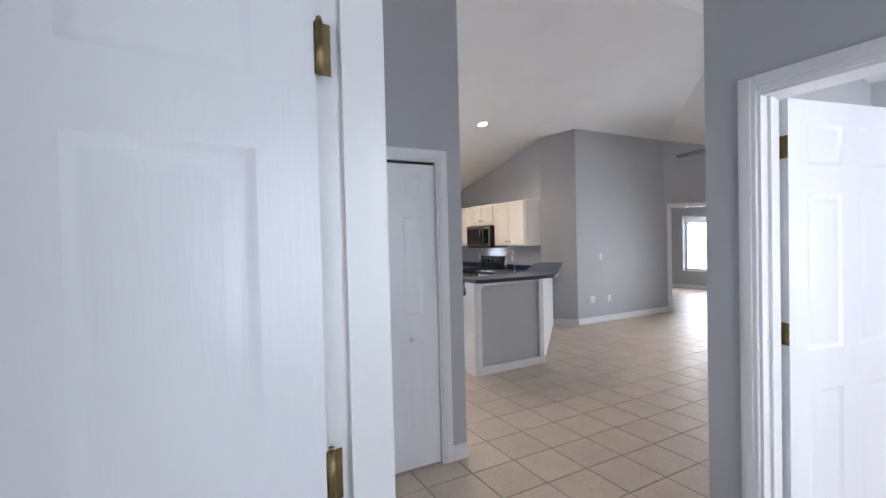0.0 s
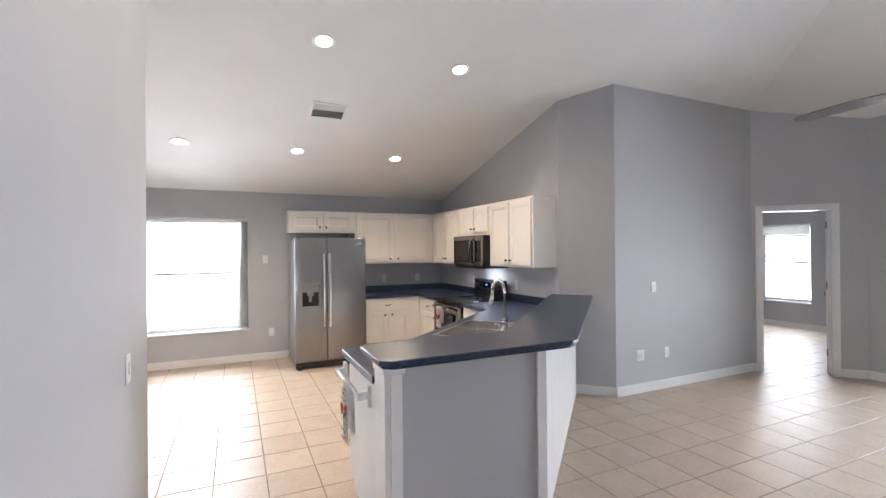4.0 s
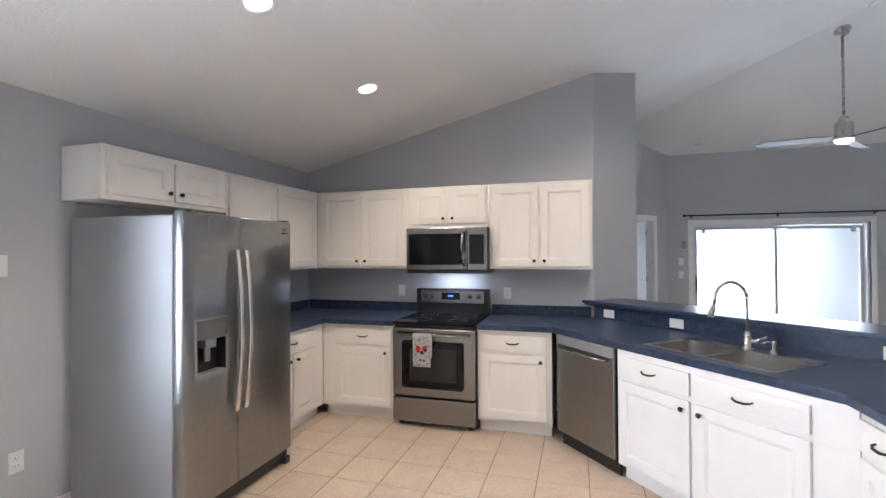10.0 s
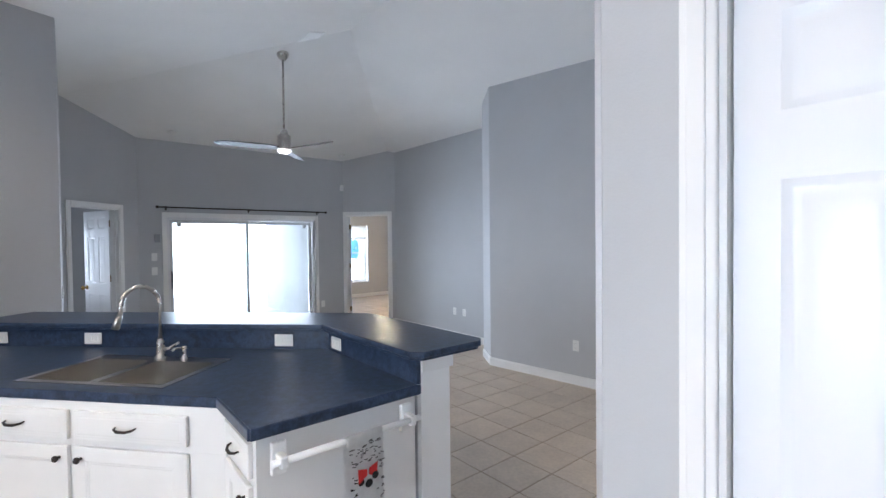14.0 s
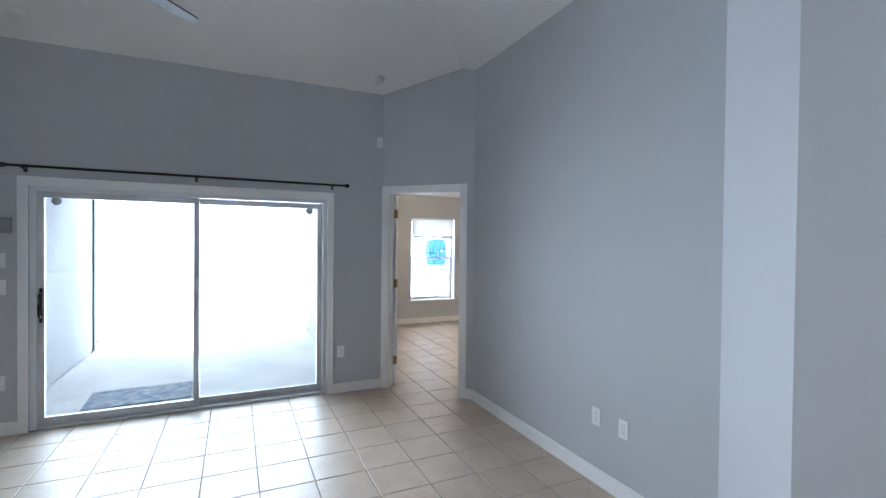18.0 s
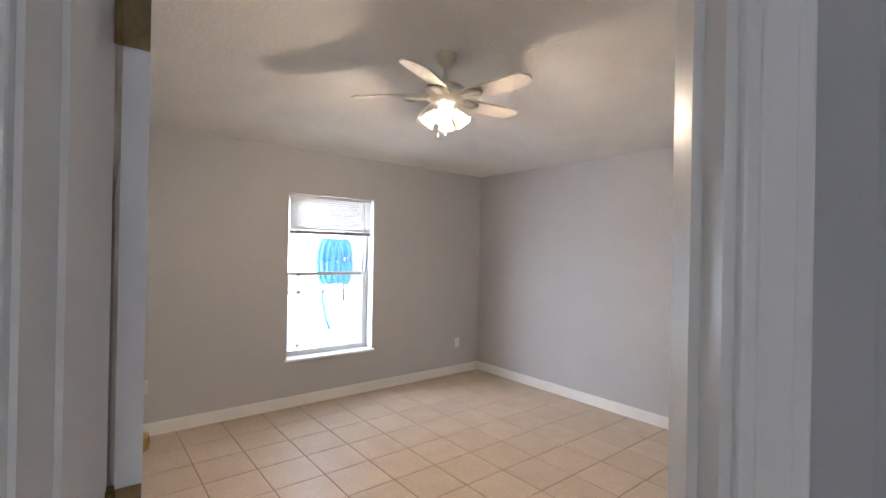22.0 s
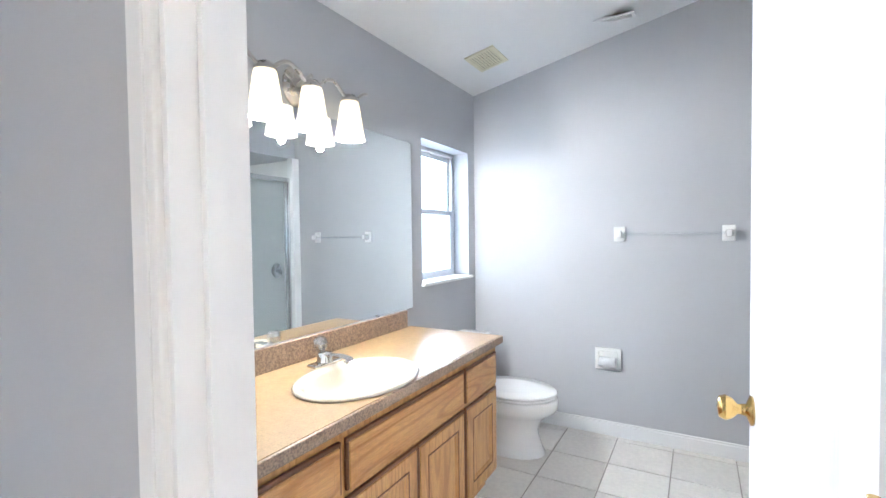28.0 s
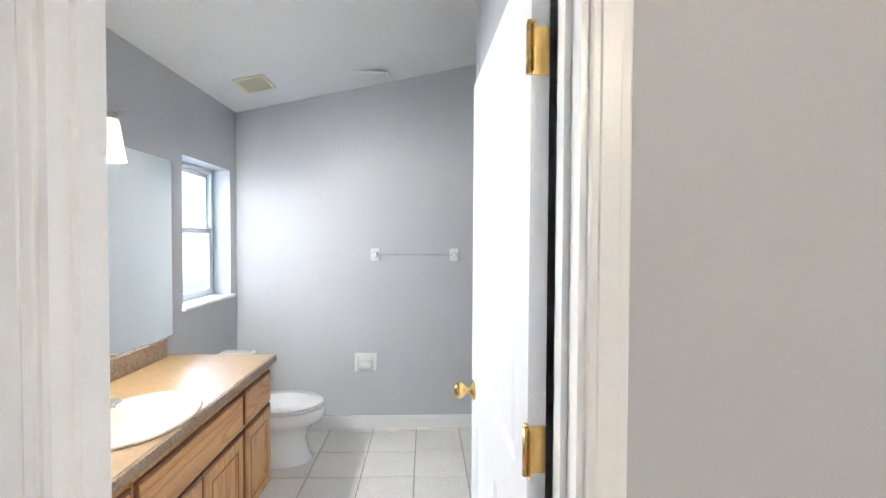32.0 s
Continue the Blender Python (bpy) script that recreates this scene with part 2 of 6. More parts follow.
ALU = material("white_aluminium", (0.72, 0.73, 0.74), 0.35, vary=0.03)
GREY_ALU = material("grey_aluminium", (0.58, 0.59, 0.60), 0.4, 0.3, vary=0.05)
CONCRETE = material("pale_concrete", (0.72, 0.71, 0.69), 0.8, vary=0.08, scale=2.0, bump=0.3, bump_scale=30)
STUCCO = material("white_stucco", (0.74, 0.76, 0.77), 0.9, vary=0.05, scale=2.0, bump=0.8, bump_scale=40)
FAN_DARK = material("dark_fan_wood", (0.07, 0.066, 0.062), 0.55, vary=0.1, stretch=(1, 8, 1), coat=0.05)
FAN_WHITE = material("white_fan_paint", (0.74, 0.71, 0.65), 0.35, vary=0.02)
HOSE_BLUE = material("blue_hose_plastic", (0.14, 0.40, 0.66), 0.4, vary=0.05)
TOWEL = material("white_terry", (0.80, 0.80, 0.79), 0.95, vary=0.04, scale=40.0, bump=0.8, bump_scale=220)
RED = material("red_cloth", (0.62, 0.03, 0.03), 0.9, vary=0.1)
INK = material("black_cloth", (0.015, 0.015, 0.017), 0.9, vary=0.1)
GRASS = material("lawn", (0.09, 0.13, 0.04), 0.9, vary=0.3, scale=3.0, bump=1.0, bump_scale=20)
MAT_RUG = material("printed_door_mat", (0.14, 0.20, 0.30), 0.9, vary=0.3, scale=11.0, color2=(0.40, 0.43, 0.45), fine=0.3, fine_scale=60)
GLOW = material("lit_diffuser", (0.9, 0.88, 0.82), 0.5, emit=((1.0, 0.90, 0.74), 9.0))
# emissive stand-ins for the bright outdoors; the second is dimmer, for the south
BACKDROP_GLOW = material("glowing_backdrop", (0.8, 0.8, 0.8), 0.9, emit=((0.97, 1.0, 1.0), 3.2))
BACKDROP_GLOW_DIM = material("dim_glowing_backdrop", (0.8, 0.8, 0.8), 0.9, emit=((0.97, 1.0, 1.0), 1.2))
GLOW_FAN = material("lit_fan_diffuser", (0.9, 0.9, 0.88), 0.5, emit=((1.0, 0.96, 0.9), 1.6))
SHADE_GLOW = material("lit_frosted_glass", (0.85, 0.8, 0.7), 0.5, emit=((1.0, 0.78, 0.48), 1.5))
SHADE_BATH = material("lit_frosted_bath_glass", (0.85, 0.8, 0.7), 0.5, emit=((1.0, 0.80, 0.48), 0.75))
DISPLAY = material("blue_display", (0.01, 0.01, 0.02), 0.3, emit=((0.1, 0.25, 1.0), 2.5))


def clear(name, tint, rough, alpha):
    """A thin pane: mostly see-through with a clear gloss."""
    m = bpy.data.materials.new(name)
    m.use_nodes = True
    n, l = m.node_tree.nodes, m.node_tree.links
    n.remove(n["Principled BSDF"])
    see, gloss, mix = n.new("ShaderNodeBsdfTransparent"), n.new("ShaderNodeBsdfGlossy"), n.new("ShaderNodeMixShader")
    see.inputs["Color"].default_value = (*tint, 1)
    gloss.inputs["Roughness"].default_value = rough
    mix.inputs["Fac"].default_value = alpha
    l.new(see.outputs["BSDF"], mix.inputs[1])
    l.new(gloss.outputs["BSDF"], mix.inputs[2])
    l.new(mix.outputs["Shader"], n["Material Output"].inputs["Surface"])
    return m


GLASS = clear("window_glass", (0.94, 0.97, 0.97), 0.02, 0.05)
SHOWER_GLASS = clear("shower_glass", (0.93, 0.96, 0.97), 0.12, 0.10)
MIRROR = material("mirror_silver", (0.86, 0.90, 0.90), 0.0, 1.0, vary=0.0)

for low_gloss in (BLACK_GLASS, LAMINATE):
    low_gloss.node_tree.nodes["Principled BSDF"].inputs["Specular IOR Level"].default_value = 0.28

# ---- mesh helpers ----


class Mesh:
    """Collects boxes, tubes and turned shapes into one bmesh."""

    def __init__(self):
        self.bm = bmesh.new()

    def add(self, other, m=None):
        if m is not None:
            bmesh.ops.transform(other, matrix=m, verts=other.verts)
        data = bpy.data.meshes.new("piece")
        other.to_mesh(data)
        other.free()
        self.bm.from_mesh(data)
        bpy.data.meshes.remove(data)
        return self

    def box(self, x0, y0, z0, x1, y1, z1, bevel=0.0, m=None, segments=2):
        b = bmesh.new()
        bmesh.ops.create_cube(b, size=1.0)
        bmesh.ops.transform(b, matrix=Matrix.Translation(((x0 + x1) / 2, (y0 + y1) / 2, (z0 + z1) / 2)) @ Matrix.Diagonal((abs(x1 - x0), abs(y1 - y0), abs(z1 - z0), 1)), verts=b.verts)
        if bevel:
            bmesh.ops.bevel(b, geom=b.edges[:], offset=bevel, segments=segments, affect="EDGES", profile=0.5)
        return self.add(b, m)

    def turned(self, profile, m=None, steps=24):
        """A shape turned round z from (radius, height) pairs."""
        b = bmesh.new()
        rings = []
        for r, z in profile:
            if r < 1e-5:
                rings.append([b.verts.new((0, 0, z))])
            else:
                rings.append([b.verts.new((r * math.cos(2 * math.pi * k / steps), r * math.sin(2 * math.pi * k / steps), z)) for k in range(steps)])
        for a, c in zip(rings, rings[1:]):
            for k in range(steps):
                j = (k + 1) % steps
                if len(a) == 1 and len(c) > 1:
                    b.faces.new((a[0], c[j], c[k]))
                elif len(c) == 1 and len(a) > 1:
                    b.faces.new((a[k], a[j], c[0]))
                elif len(a) > 1:
                    b.faces.new((a[k], a[j], c[j], c[k]))
        for f in b.faces:
            f.smooth = True
        bmesh.ops.recalc_face_normals(b, faces=b.faces)
        return self.add(b, m)

    def tube(self, points, r, steps=10, m=None, closed=False):
        """A round bar along points; r may be one radius or one for each point."""
        b = bmesh.new()
        points = [Vector(p) for p in points]
        radii = r if isinstance(r, (list, tuple)) else [r] * len(points)
        rings = []
        for i, p in enumerate(points):
            d = (points[min(i + 1, len(points) - 1)] - points[max(i - 1, 0)]).normalized()
            q = d.to_track_quat("Z", "Y")
            rings.append([b.verts.new(p + q @ Vector((radii[i] * math.cos(2 * math.pi * k / steps), radii[i] * math.sin(2 * math.pi * k / steps), 0))) for k in range(steps)])
        for a, c in zip(rings, rings[1:]):
            for k in range(steps):
                f = b.faces.new((a[k], a[(k + 1) % steps], c[(k + 1) % steps], c[k]))
                f.smooth = True
        b.faces.new(rings[0][::-1])
        b.faces.new(rings[-1])
        bmesh.ops.recalc_face_normals(b, faces=b.faces)
        return self.add(b, m)

    def prism(self, outline, z0, z1, bevel=0.0, m=None):
        """An upright block over an outline in plan."""
        b = bmesh.new()
        low = [b.verts.new((x, y, z0)) for x, y in outline]
        face = b.faces.new(low)
        grown = bmesh.ops.extrude_face_region(b, geom=[face])
        bmesh.ops.translate(b, vec=(0, 0, z1 - z0), verts=[v for v in grown["geom"] if isinstance(v, bmesh.types.BMVert)])
        bmesh.ops.recalc_face_normals(b, faces=b.faces)
        if bevel:
            bmesh.ops.bevel(b, geom=b.edges[:], offset=bevel, segments=3, affect="EDGES", profile=0.5)
        return self.add(b, m)

    def sheet(self, corners, thick):
        """A slab between corner points and the same points raised by thick."""
        b = bmesh.new()
        low = [b.verts.new(c) for c in corners]
        top = [b.verts.new((c[0], c[1], c[2] + thick)) for c in corners]
        b.faces.new(low)
        b.faces.new(top[::-1])
        for k in range(len(low)):
            j = (k + 1) % len(low)
            b.faces.new((low[k], low[j], top[j], top[k]))
        bmesh.ops.recalc_face_normals(b, faces=b.faces)
        return self.add(b)

    def open_board(self, xs, zs, holes, y0, y1, chamfer=0.0):
        """A flat board in x and z, from y0 to y1, with rectangular cells of its grid left open."""
        b = bmesh.new()
        grid = {(i, k, s): b.verts.new((x, y, z)) for i, x in enumerate(xs) for k, z in enumerate(zs) for s, y in ((0, y0), (1, y1))}
        full = {(i, k) for i in range(len(xs) - 1) for k in range(len(zs) - 1)} - set(holes)
        for i, k in full:
            for s in (0, 1):
                b.faces.new([grid[i, k, s], grid[i + 1, k, s], grid[i + 1, k + 1, s], grid[i, k + 1, s]][::1 if s == 0 else -1])
            for (di, dk), (p, q) in (((-1, 0), ((0, 0), (0, 1))), ((1, 0), ((1, 0), (1, 1))), ((0, -1), ((0, 0), (1, 0))), ((0, 1), ((0, 1), (1, 1)))):
                if (i + di, k + dk) not in full:
                    b.faces.new((grid[i + p[0], k + p[1], 0], grid[i + q[0], k + q[1], 0], grid[i + q[0], k + q[1], 1], grid[i + p[0], k + p[1], 1]))
        for v in [v for v in b.verts if not v.link_faces]:
            b.verts.remove(v)
        bmesh.ops.recalc_face_normals(b, faces=b.faces)
        if chamfer:
            sharp = [e for e in b.edges if len(e.link_faces) == 2 and e.calc_face_angle(0) > 0.5]
            bmesh.ops.bevel(b, geom=sharp, offset=chamfer, segments=2, affect="EDGES", profile=0.5)
        return self.add(b)

    def sunk(self, x0, z0, x1, z1, y0, y1, rail, depth, edge=0.003):
        """A board with a sunken, moulded panel in its front face at y0."""
        b = bmesh.new()
        bmesh.ops.create_cube(b, size=1.0)
        bmesh.ops.transform(b, matrix=Matrix.Translation(((x0 + x1) / 2, (y0 + y1) / 2, (z0 + z1) / 2)) @ Matrix.Diagonal((x1 - x0, abs(y1 - y0), z1 - z0, 1)), verts=b.verts)
        bmesh.ops.bevel(b, geom=b.edges[:], offset=edge, segments=2, affect="EDGES", profile=0.5)
        face = min(b.faces, key=lambda f: (round(f.calc_center_median().y, 5), -f.calc_area()))
        for thick, down in ((rail, 0.0), (0.004, -depth * 0.4), (0.007, 0.0), (0.005, -depth * 0.6)):
            bmesh.ops.inset_individual(b, faces=[face], thickness=thick, depth=down, use_even_offset=True)
        return self.add(b)

    def raised(self, x0, z0, x1, z1):
        """A moulded door panel, sunk and raised again on both faces."""
        b = bmesh.new()
        for s in (-1, 1):
            rings = []
            for inset, y in ((0.0, 0.0175), (0.006, 0.0145), (0.013, 0.0105), (0.020, 0.0098), (0.030, 0.0115), (0.046, 0.0148), (0.052, 0.0150)):
                rings.append([b.verts.new((x, s * y, z)) for x, z in ((x0 + inset, z0 + inset), (x1 - inset, z0 + inset), (x1 - inset, z1 - inset), (x0 + inset, z1 - inset))])
            for r0, r1 in zip(rings, rings[1:]):
                for k in range(4):
                    b.faces.new((r0[k], r0[(k + 1) % 4], r1[(k + 1) % 4], r1[k]) if s < 0 else (r1[k], r1[(k + 1) % 4], r0[(k + 1) % 4], r0[k]))
            b.faces.new(rings[-1] if s < 0 else rings[-1][::-1])
        return self.add(b)

    def strap(self, points, wide, thick):
        """A flat bar along a path of points, wide along x."""
        b = bmesh.new()
        rows = [[b.verts.new((x + u * wide / 2, y + v * thick / 2, z)) for u, v in ((-1, -0.4), (-0.7, -1), (0.7, -1), (1, -0.4), (1, 1), (-1, 1))] for x, y, z in points]
        for r0, r1 in zip(rows, rows[1:]):
            for k in range(6):
                b.faces.new((r0[k], r0[(k + 1) % 6], r1[(k + 1) % 6], r1[k]))
        b.faces.new(rows[0][::-1])
        b.faces.new(rows[-1])
        bmesh.ops.recalc_face_normals(b, faces=b.faces)
        return self.add(b)

    def data(self, name, mat):
        d = bpy.data.meshes.new(name)
        self.bm.to_mesh(d)
        self.bm.free()
        d.materials.append(mat)
        return d


def part(name, mesh, mat, parent, label=""):
    ob = new(name, mesh.data(name, mat))
    ob.parent = parent
    return tagged(ob, label)


def thing(name, m, label, category, group="", kind=""):
    ob = new(name)
    ob.empty_display_size = 0.1
    ob.matrix_basis = m
    return tagged(ob, label, category, group, kind)


def solid(name, mesh, mat, label="", category="", group="", kind="", m=None):
    ob = new(name, mesh.data(name, mat))
    if m is not None:
        ob.matrix_basis = m
    return tagged(ob, label, category, group, kind)


def shade(ob, angle=40):
    for f in ob.data.polygons:
        f.use_smooth = True
    ob.data.set_sharp_from_angle(angle=radians(angle))
    return ob

# ---- structure ----
TOP = 4.4


def turned_pose(p, q):
    """The pose of a wall's own axes: x along it from p to q, y towards the room on its left, z up."""
    return pose(p[0], p[1], 0, 0, 0, math.degrees(math.atan2(q[1] - p[1], q[0] - p[0])))


def wall(name, p, q, thick=0.12, openings=(), e0=0.0, e1=0.0, base=True, height=TOP, mat=None, b0=0.0, b1=0.0):
    """A wall whose room face runs from p to q with the room on its left; openings are (from, to, sill, head) along it."""
    length = math.hypot(q[0] - p[0], q[1] - p[1])
    m = turned_pose(p, q)
    w = Mesh()
    s = -e0
    for a, b, z0, z1 in sorted(openings):
        w.box(s, -thick, -0.1, a, 0, height)
        if z0 > 0.0:
            w.box(a, -thick, -0.1, b, 0, z0)
        w.box(a, -thick, z1, b, 0, height)
        s = b
    w.box(s, -thick, -0.1, length + e1, 0, height)
    bmesh.ops.remove_doubles(w.bm, verts=w.bm.verts, dist=1e-5)
    solid(name, w, mat or PAINT, kind="structure", m=m)
    if base:
        skirting, s, cuts = Mesh(), b0, [o for o in sorted(openings) if o[2] <= 0.0] + [(length - b1, 0, 0, 0)]
        for a, b, *_ in cuts:
            gap = 0.062 if a < length - b1 - 1e-4 else 0.0
            if a - gap - s > 0.02:
                skirting.box(s, -0.002, 0.0, a - gap, 0.014, 0.084)
                skirting.box(s, -0.002, 0.084, a - gap, 0.009, 0.100, 0.003)
            s = b + 0.062
        solid("baseboard", skirting, TRIM, kind="structure", m=m)
    return m


def casing(name, m, a, b, head, thick=0.12, width=0.06, both=True, sides=True):
    """Jamb boards and mitred casing of a doorway in the wall of pose m."""
    holder = thing(name, m, "white painted door frame with moulded casing", "door frame", kind="structure")
    jamb = Mesh()
    jamb.box(a, -thick - 0.004, 0, a + 0.018, 0.004, head).box(b - 0.018, -thick - 0.004, 0, b, 0.004, head)
    jamb.box(a + 0.018, -thick - 0.004, head - 0.018, b - 0.018, 0.004, head)
    jamb.box(a + 0.018, -thick / 2 - 0.018, 0, a + 0.030, -thick / 2 + 0.018, head - 0.018).box(b - 0.030, -thick / 2 - 0.018, 0, b - 0.018, -thick / 2 + 0.018, head - 0.018)
    part("jamb", jamb, TRIM, holder)
    for y0, y1 in [(0.0, 0.016)] + ([(-thick - 0.016, -thick)] if both else []):
        for x0, x1, z0, z1 in ((a - width, a + 0.006, 0, head + width), (b - 0.006, b + width, 0, head + width), (a + 0.006, b - 0.006, head - 0.006, head + width)):
            c = Mesh().box(x0, y0, z0, x1, y1, z1, 0.004)
            upright = x1 - x0 < z1 - z0
            mid0, mid1 = (x0 + 0.018, x1 - 0.014) if upright else (x0, x1)
            low, high = (z0, z1 - 0.012) if upright else (z0 + 0.018, z1 - 0.014)
            out = 0.004 if y0 >= 0 else -0.004
            c.box(mid0, min(y0, y0 + out), low, mid1, max(y1, y1 + out), high, 0.003)
            part("casing", c, TRIM, holder)
    return holder


def ceiling(name, corners, mat, thick=0.05):
    c = Mesh()
    for poly in corners:
        c.sheet(poly, thick)
    return solid(name, c, mat, kind="structure")


# kitchen and living space
KZ = lambda y: 2.44 + 0.252 * (9.29 - y)
SZ = lambda y: 3.22 + 0.33 * (y - 0.97)
EZ = lambda x: 3.09 + 0.275 * (9.12 - x)
m_north = wall("wall_north", (5.545, 9.29), (0.505, 9.29), 0.2, [(3.09, 4.43, 0.45, 2.05)], e0=0.15, e1=0.15, b0=1.6)
m_west = wall("wall_kitchen_west", (0.505, 9.29), (0.505, 4.85), 0.12, e0=0.1, e1=0.1)
m_range = wall("wall_range", (5.545, 6.208), (5.545, 9.29), 0.12, e1=0.1, base=False)
wall("wall_pier", (5.953, 5.787), (5.545, 6.208), 0.12, b1=0.14)
m_ln = wall("wall_living_north", (8.283, 5.787), (5.953, 5.787), 0.12, e0=0.08)
m_dl = wall("wall_diagonal_north", (9.12, 4.95), (8.283, 5.787), 0.12, [(0.34, 1.08, 0, 2.04)], e0=0.08, e1=0.08)
wall("wall_slider", (9.12, 1.693), (9.12, 4.95), 0.2, [(0.572, 2.902, 0, 1.96)], e0=0.1, e1=0.1)
m_patio = turned_pose((9.12, 1.605), (9.12, 4.95))
m_dr = wall("wall_diagonal_south", (8.412, 0.985), (9.12, 1.693), 0.12, [(0.125, 0.946, 0, 2.065)], e0=0.20, e1=0.08)
m_ls = wall("wall_living_south", (5.62, 0.985), (8.412, 0.985), 0.12, e0=0.1, e1=0.08)
wall("wall_step", (5.62, 1.447), (5.62, 0.985), 0.12, e1=0.1)
wall("wall_hall_corner_west", (2.22, 1.345), (2.35, 1.392), 0.10)
m_hall = wall("wall_hall", (2.35, 1.395), (5.25, 1.70), 0.12)
wall("wall_hall_corner", (5.25, 1.70), (5.62, 1.45), 0.10)
m_c1 = wall("wall_hall_east", (2.22, -0.5), (2.22, 1.345), 0.13, [(0.885, 1.645, 0, 2.05)], e0=0.1)
m_bif = wall("wall_closet", (1.90, 2.845), (0.64, 2.845), 0.10, [(0.17, 1.19, 0, 2.04)], e1=0.1)
m_pe = wall("wall_closet_east", (1.903, 4.797), (1.906, 2.848), 0.10)
wall("wall_pantry_corner", (1.857, 4.85), (1.903, 4.80), 0.05)
m_pn = wall("wall_pantry", (0.505, 4.85), (1.855, 4.85), 0.10, [(0.465, 1.125, 0, 2.04)], e0=0.1)
m_w0 = wall("wall_hall_west", (0.62, 2.845), (0.62, -0.5), 0.12, [(1.812, 2.645, 0, 2.04)], e0=0.1, e1=0.1)
# unseen closing wall; its opening is assumed, to let the hall fill in
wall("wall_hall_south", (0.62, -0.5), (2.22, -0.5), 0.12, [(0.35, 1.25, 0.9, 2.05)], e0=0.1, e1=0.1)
wall("wall_pantry_back", (0.4, 3.9), (1.75, 3.9), 0.06, base=False)
RY = (2.44 + 0.252 * 9.29 - 3.22 + 0.33 * 0.97) / (0.33 + 0.252)
RZ = KZ(RY)
RX = 9.12 - (RZ - 3.09) / 0.275
CY = 9.29 - (EZ(9.3) - 2.44) / 0.252
DY = 0.97 + (EZ(9.3) - 3.22) / 0.33
SX = 9.12 - (SZ(0.9) - 3.09) / 0.275
ceiling("ceiling", [
    [(0.3, RY, RZ), (RX, RY, RZ), (9.3, CY, EZ(9.3)), (9.3, 9.45, KZ(9.45)), (0.3, 9.45, KZ(9.45))],
    [(RX, RY, RZ), (9.3, DY, EZ(9.3)), (9.3, CY, EZ(9.3))],
    [(0.3, RY, RZ), (0.3, -0.65, SZ(-0.65)), (2.3, -0.65, SZ(-0.65)), (2.3, 0.9, SZ(0.9)), (SX, 0.9, SZ(0.9)), (RX, RY, RZ)],
    [(RX, RY, RZ), (SX, 0.9, SZ(0.9)), (9.3, DY, EZ(9.3))],
], CEIL)

# master bedroom
m_me = wall("wall_bedroom_east", (12.52, -2.37), (12.52, 1.75), 0.2, [(1.54, 2.45, 0.425, 2.015)], e0=0.15, e1=0.15)
m_ms = wall("wall_bedroom_south", (8.69, -2.37), (12.52, -2.37), 0.2, e0=0.1, e1=0.15)
m_mw = wall("wall_bedroom_west", (8.69, 0.70), (8.69, -2.37), 0.12, [(1.345, 2.185, 0, 2.07)], e1=0.15)
wall("wall_bedroom_north", (12.52, 1.75), (9.30, 1.75), 0.2, e0=0.15, e1=0.1)
wall("wall_bedroom_return", (8.42, 0.703), (8.693, 0.703), 0.115, base=False)
MZ = 0.125
ceiling("ceiling_bedroom", [
    [(8.66, -2.4, 2.432), (12.58, -2.4, 2.432), (8.9, 1.2, 2.44 + MZ * 3.55), (8.66, 1.0, 2.44 + MZ * 3.35)],
    [(12.58, -2.4, 2.432), (12.58, 1.85, 2.432), (9.25, 1.85, 2.44 + MZ * 3.3), (8.9, 1.2, 2.44 + MZ * 3.55)],
], TEXTURED)

# bathroom
before = set(scene.objects)
BATH_PLACE = Matrix.Translation((0.012, -0.195, 0))


def settle(old):
    """Brings all that was built since old to the bathroom's place."""
    for ob in [o for o in scene.objects if o not in old and o.parent is None and o.type != "LIGHT"]:
        ob.matrix_basis = BATH_PLACE @ ob.matrix_basis


m_bs = wall("wall_bath_south", (5.855, -2.157), (8.585, -2.157), 0.2, [(0.110, 0.772, 1.05, 1.985)], e0=0.15, e1=0.02, b1=1.81, height=4.18)
m_bw = wall("wall_bath_west", (5.855, 0.75), (5.855, -2.157), 0.12, e0=0.1, e1=0.1, b0=0.95, height=4.18)
wall("wall_bath_north", (8.558, -0.454), (7.126, -0.454), 0.12, e0=0.02, height=4.18)
wall("wall_bath_corner", (7.129, -0.457), (7.129, 0.75), 0.12, e1=0.1, height=4.18)
wall("wall_shower_back", (7.126, 0.75), (5.855, 0.75), 0.1, e0=0.1, e1=0.1, base=False, height=4.18)
BZ = lambda y: 2.443 + 0.22 * (y + 2.157)
ceiling("ceiling_bath", [[(5.8, -2.25, BZ(-2.25)), (8.62, -2.25, BZ(-2.25)), (8.62, 0.84, BZ(0.84)), (5.8, 0.84, BZ(0.84))]], CEIL)
settle(before)
m_bs, m_bw = BATH_PLACE @ m_bs, BATH_PLACE @ m_bw

# bedroom north, front rooms
m_ne = wall("wall_far_bedroom_east", (12.2, 5.05), (12.2, 9.3), 0.2, [(2.0, 2.93, 0.48, 2.02)], e0=0.15, e1=0.15)
wall("wall_far_bedroom_south", (9.25, 5.1), (12.2, 5.1), 0.2, e1=0.1)
wall("wall_far_bedroom_north", (12.2, 9.3), (8.2, 9.3), 0.2, e1=0.1)
wall("wall_far_bedroom_west", (8.2, 9.3), (8.2, 5.8), 0.12)
ceiling("ceiling_far_bedroom", [[(9.2, 5.02, 2.57), (12.3, 5.02, 2.44), (12.3, 9.4, 2.44), (8.1, 9.4, 2.62), (8.1, 5.85, 2.62), (8.36, 5.86, 2.61)]], CEIL)
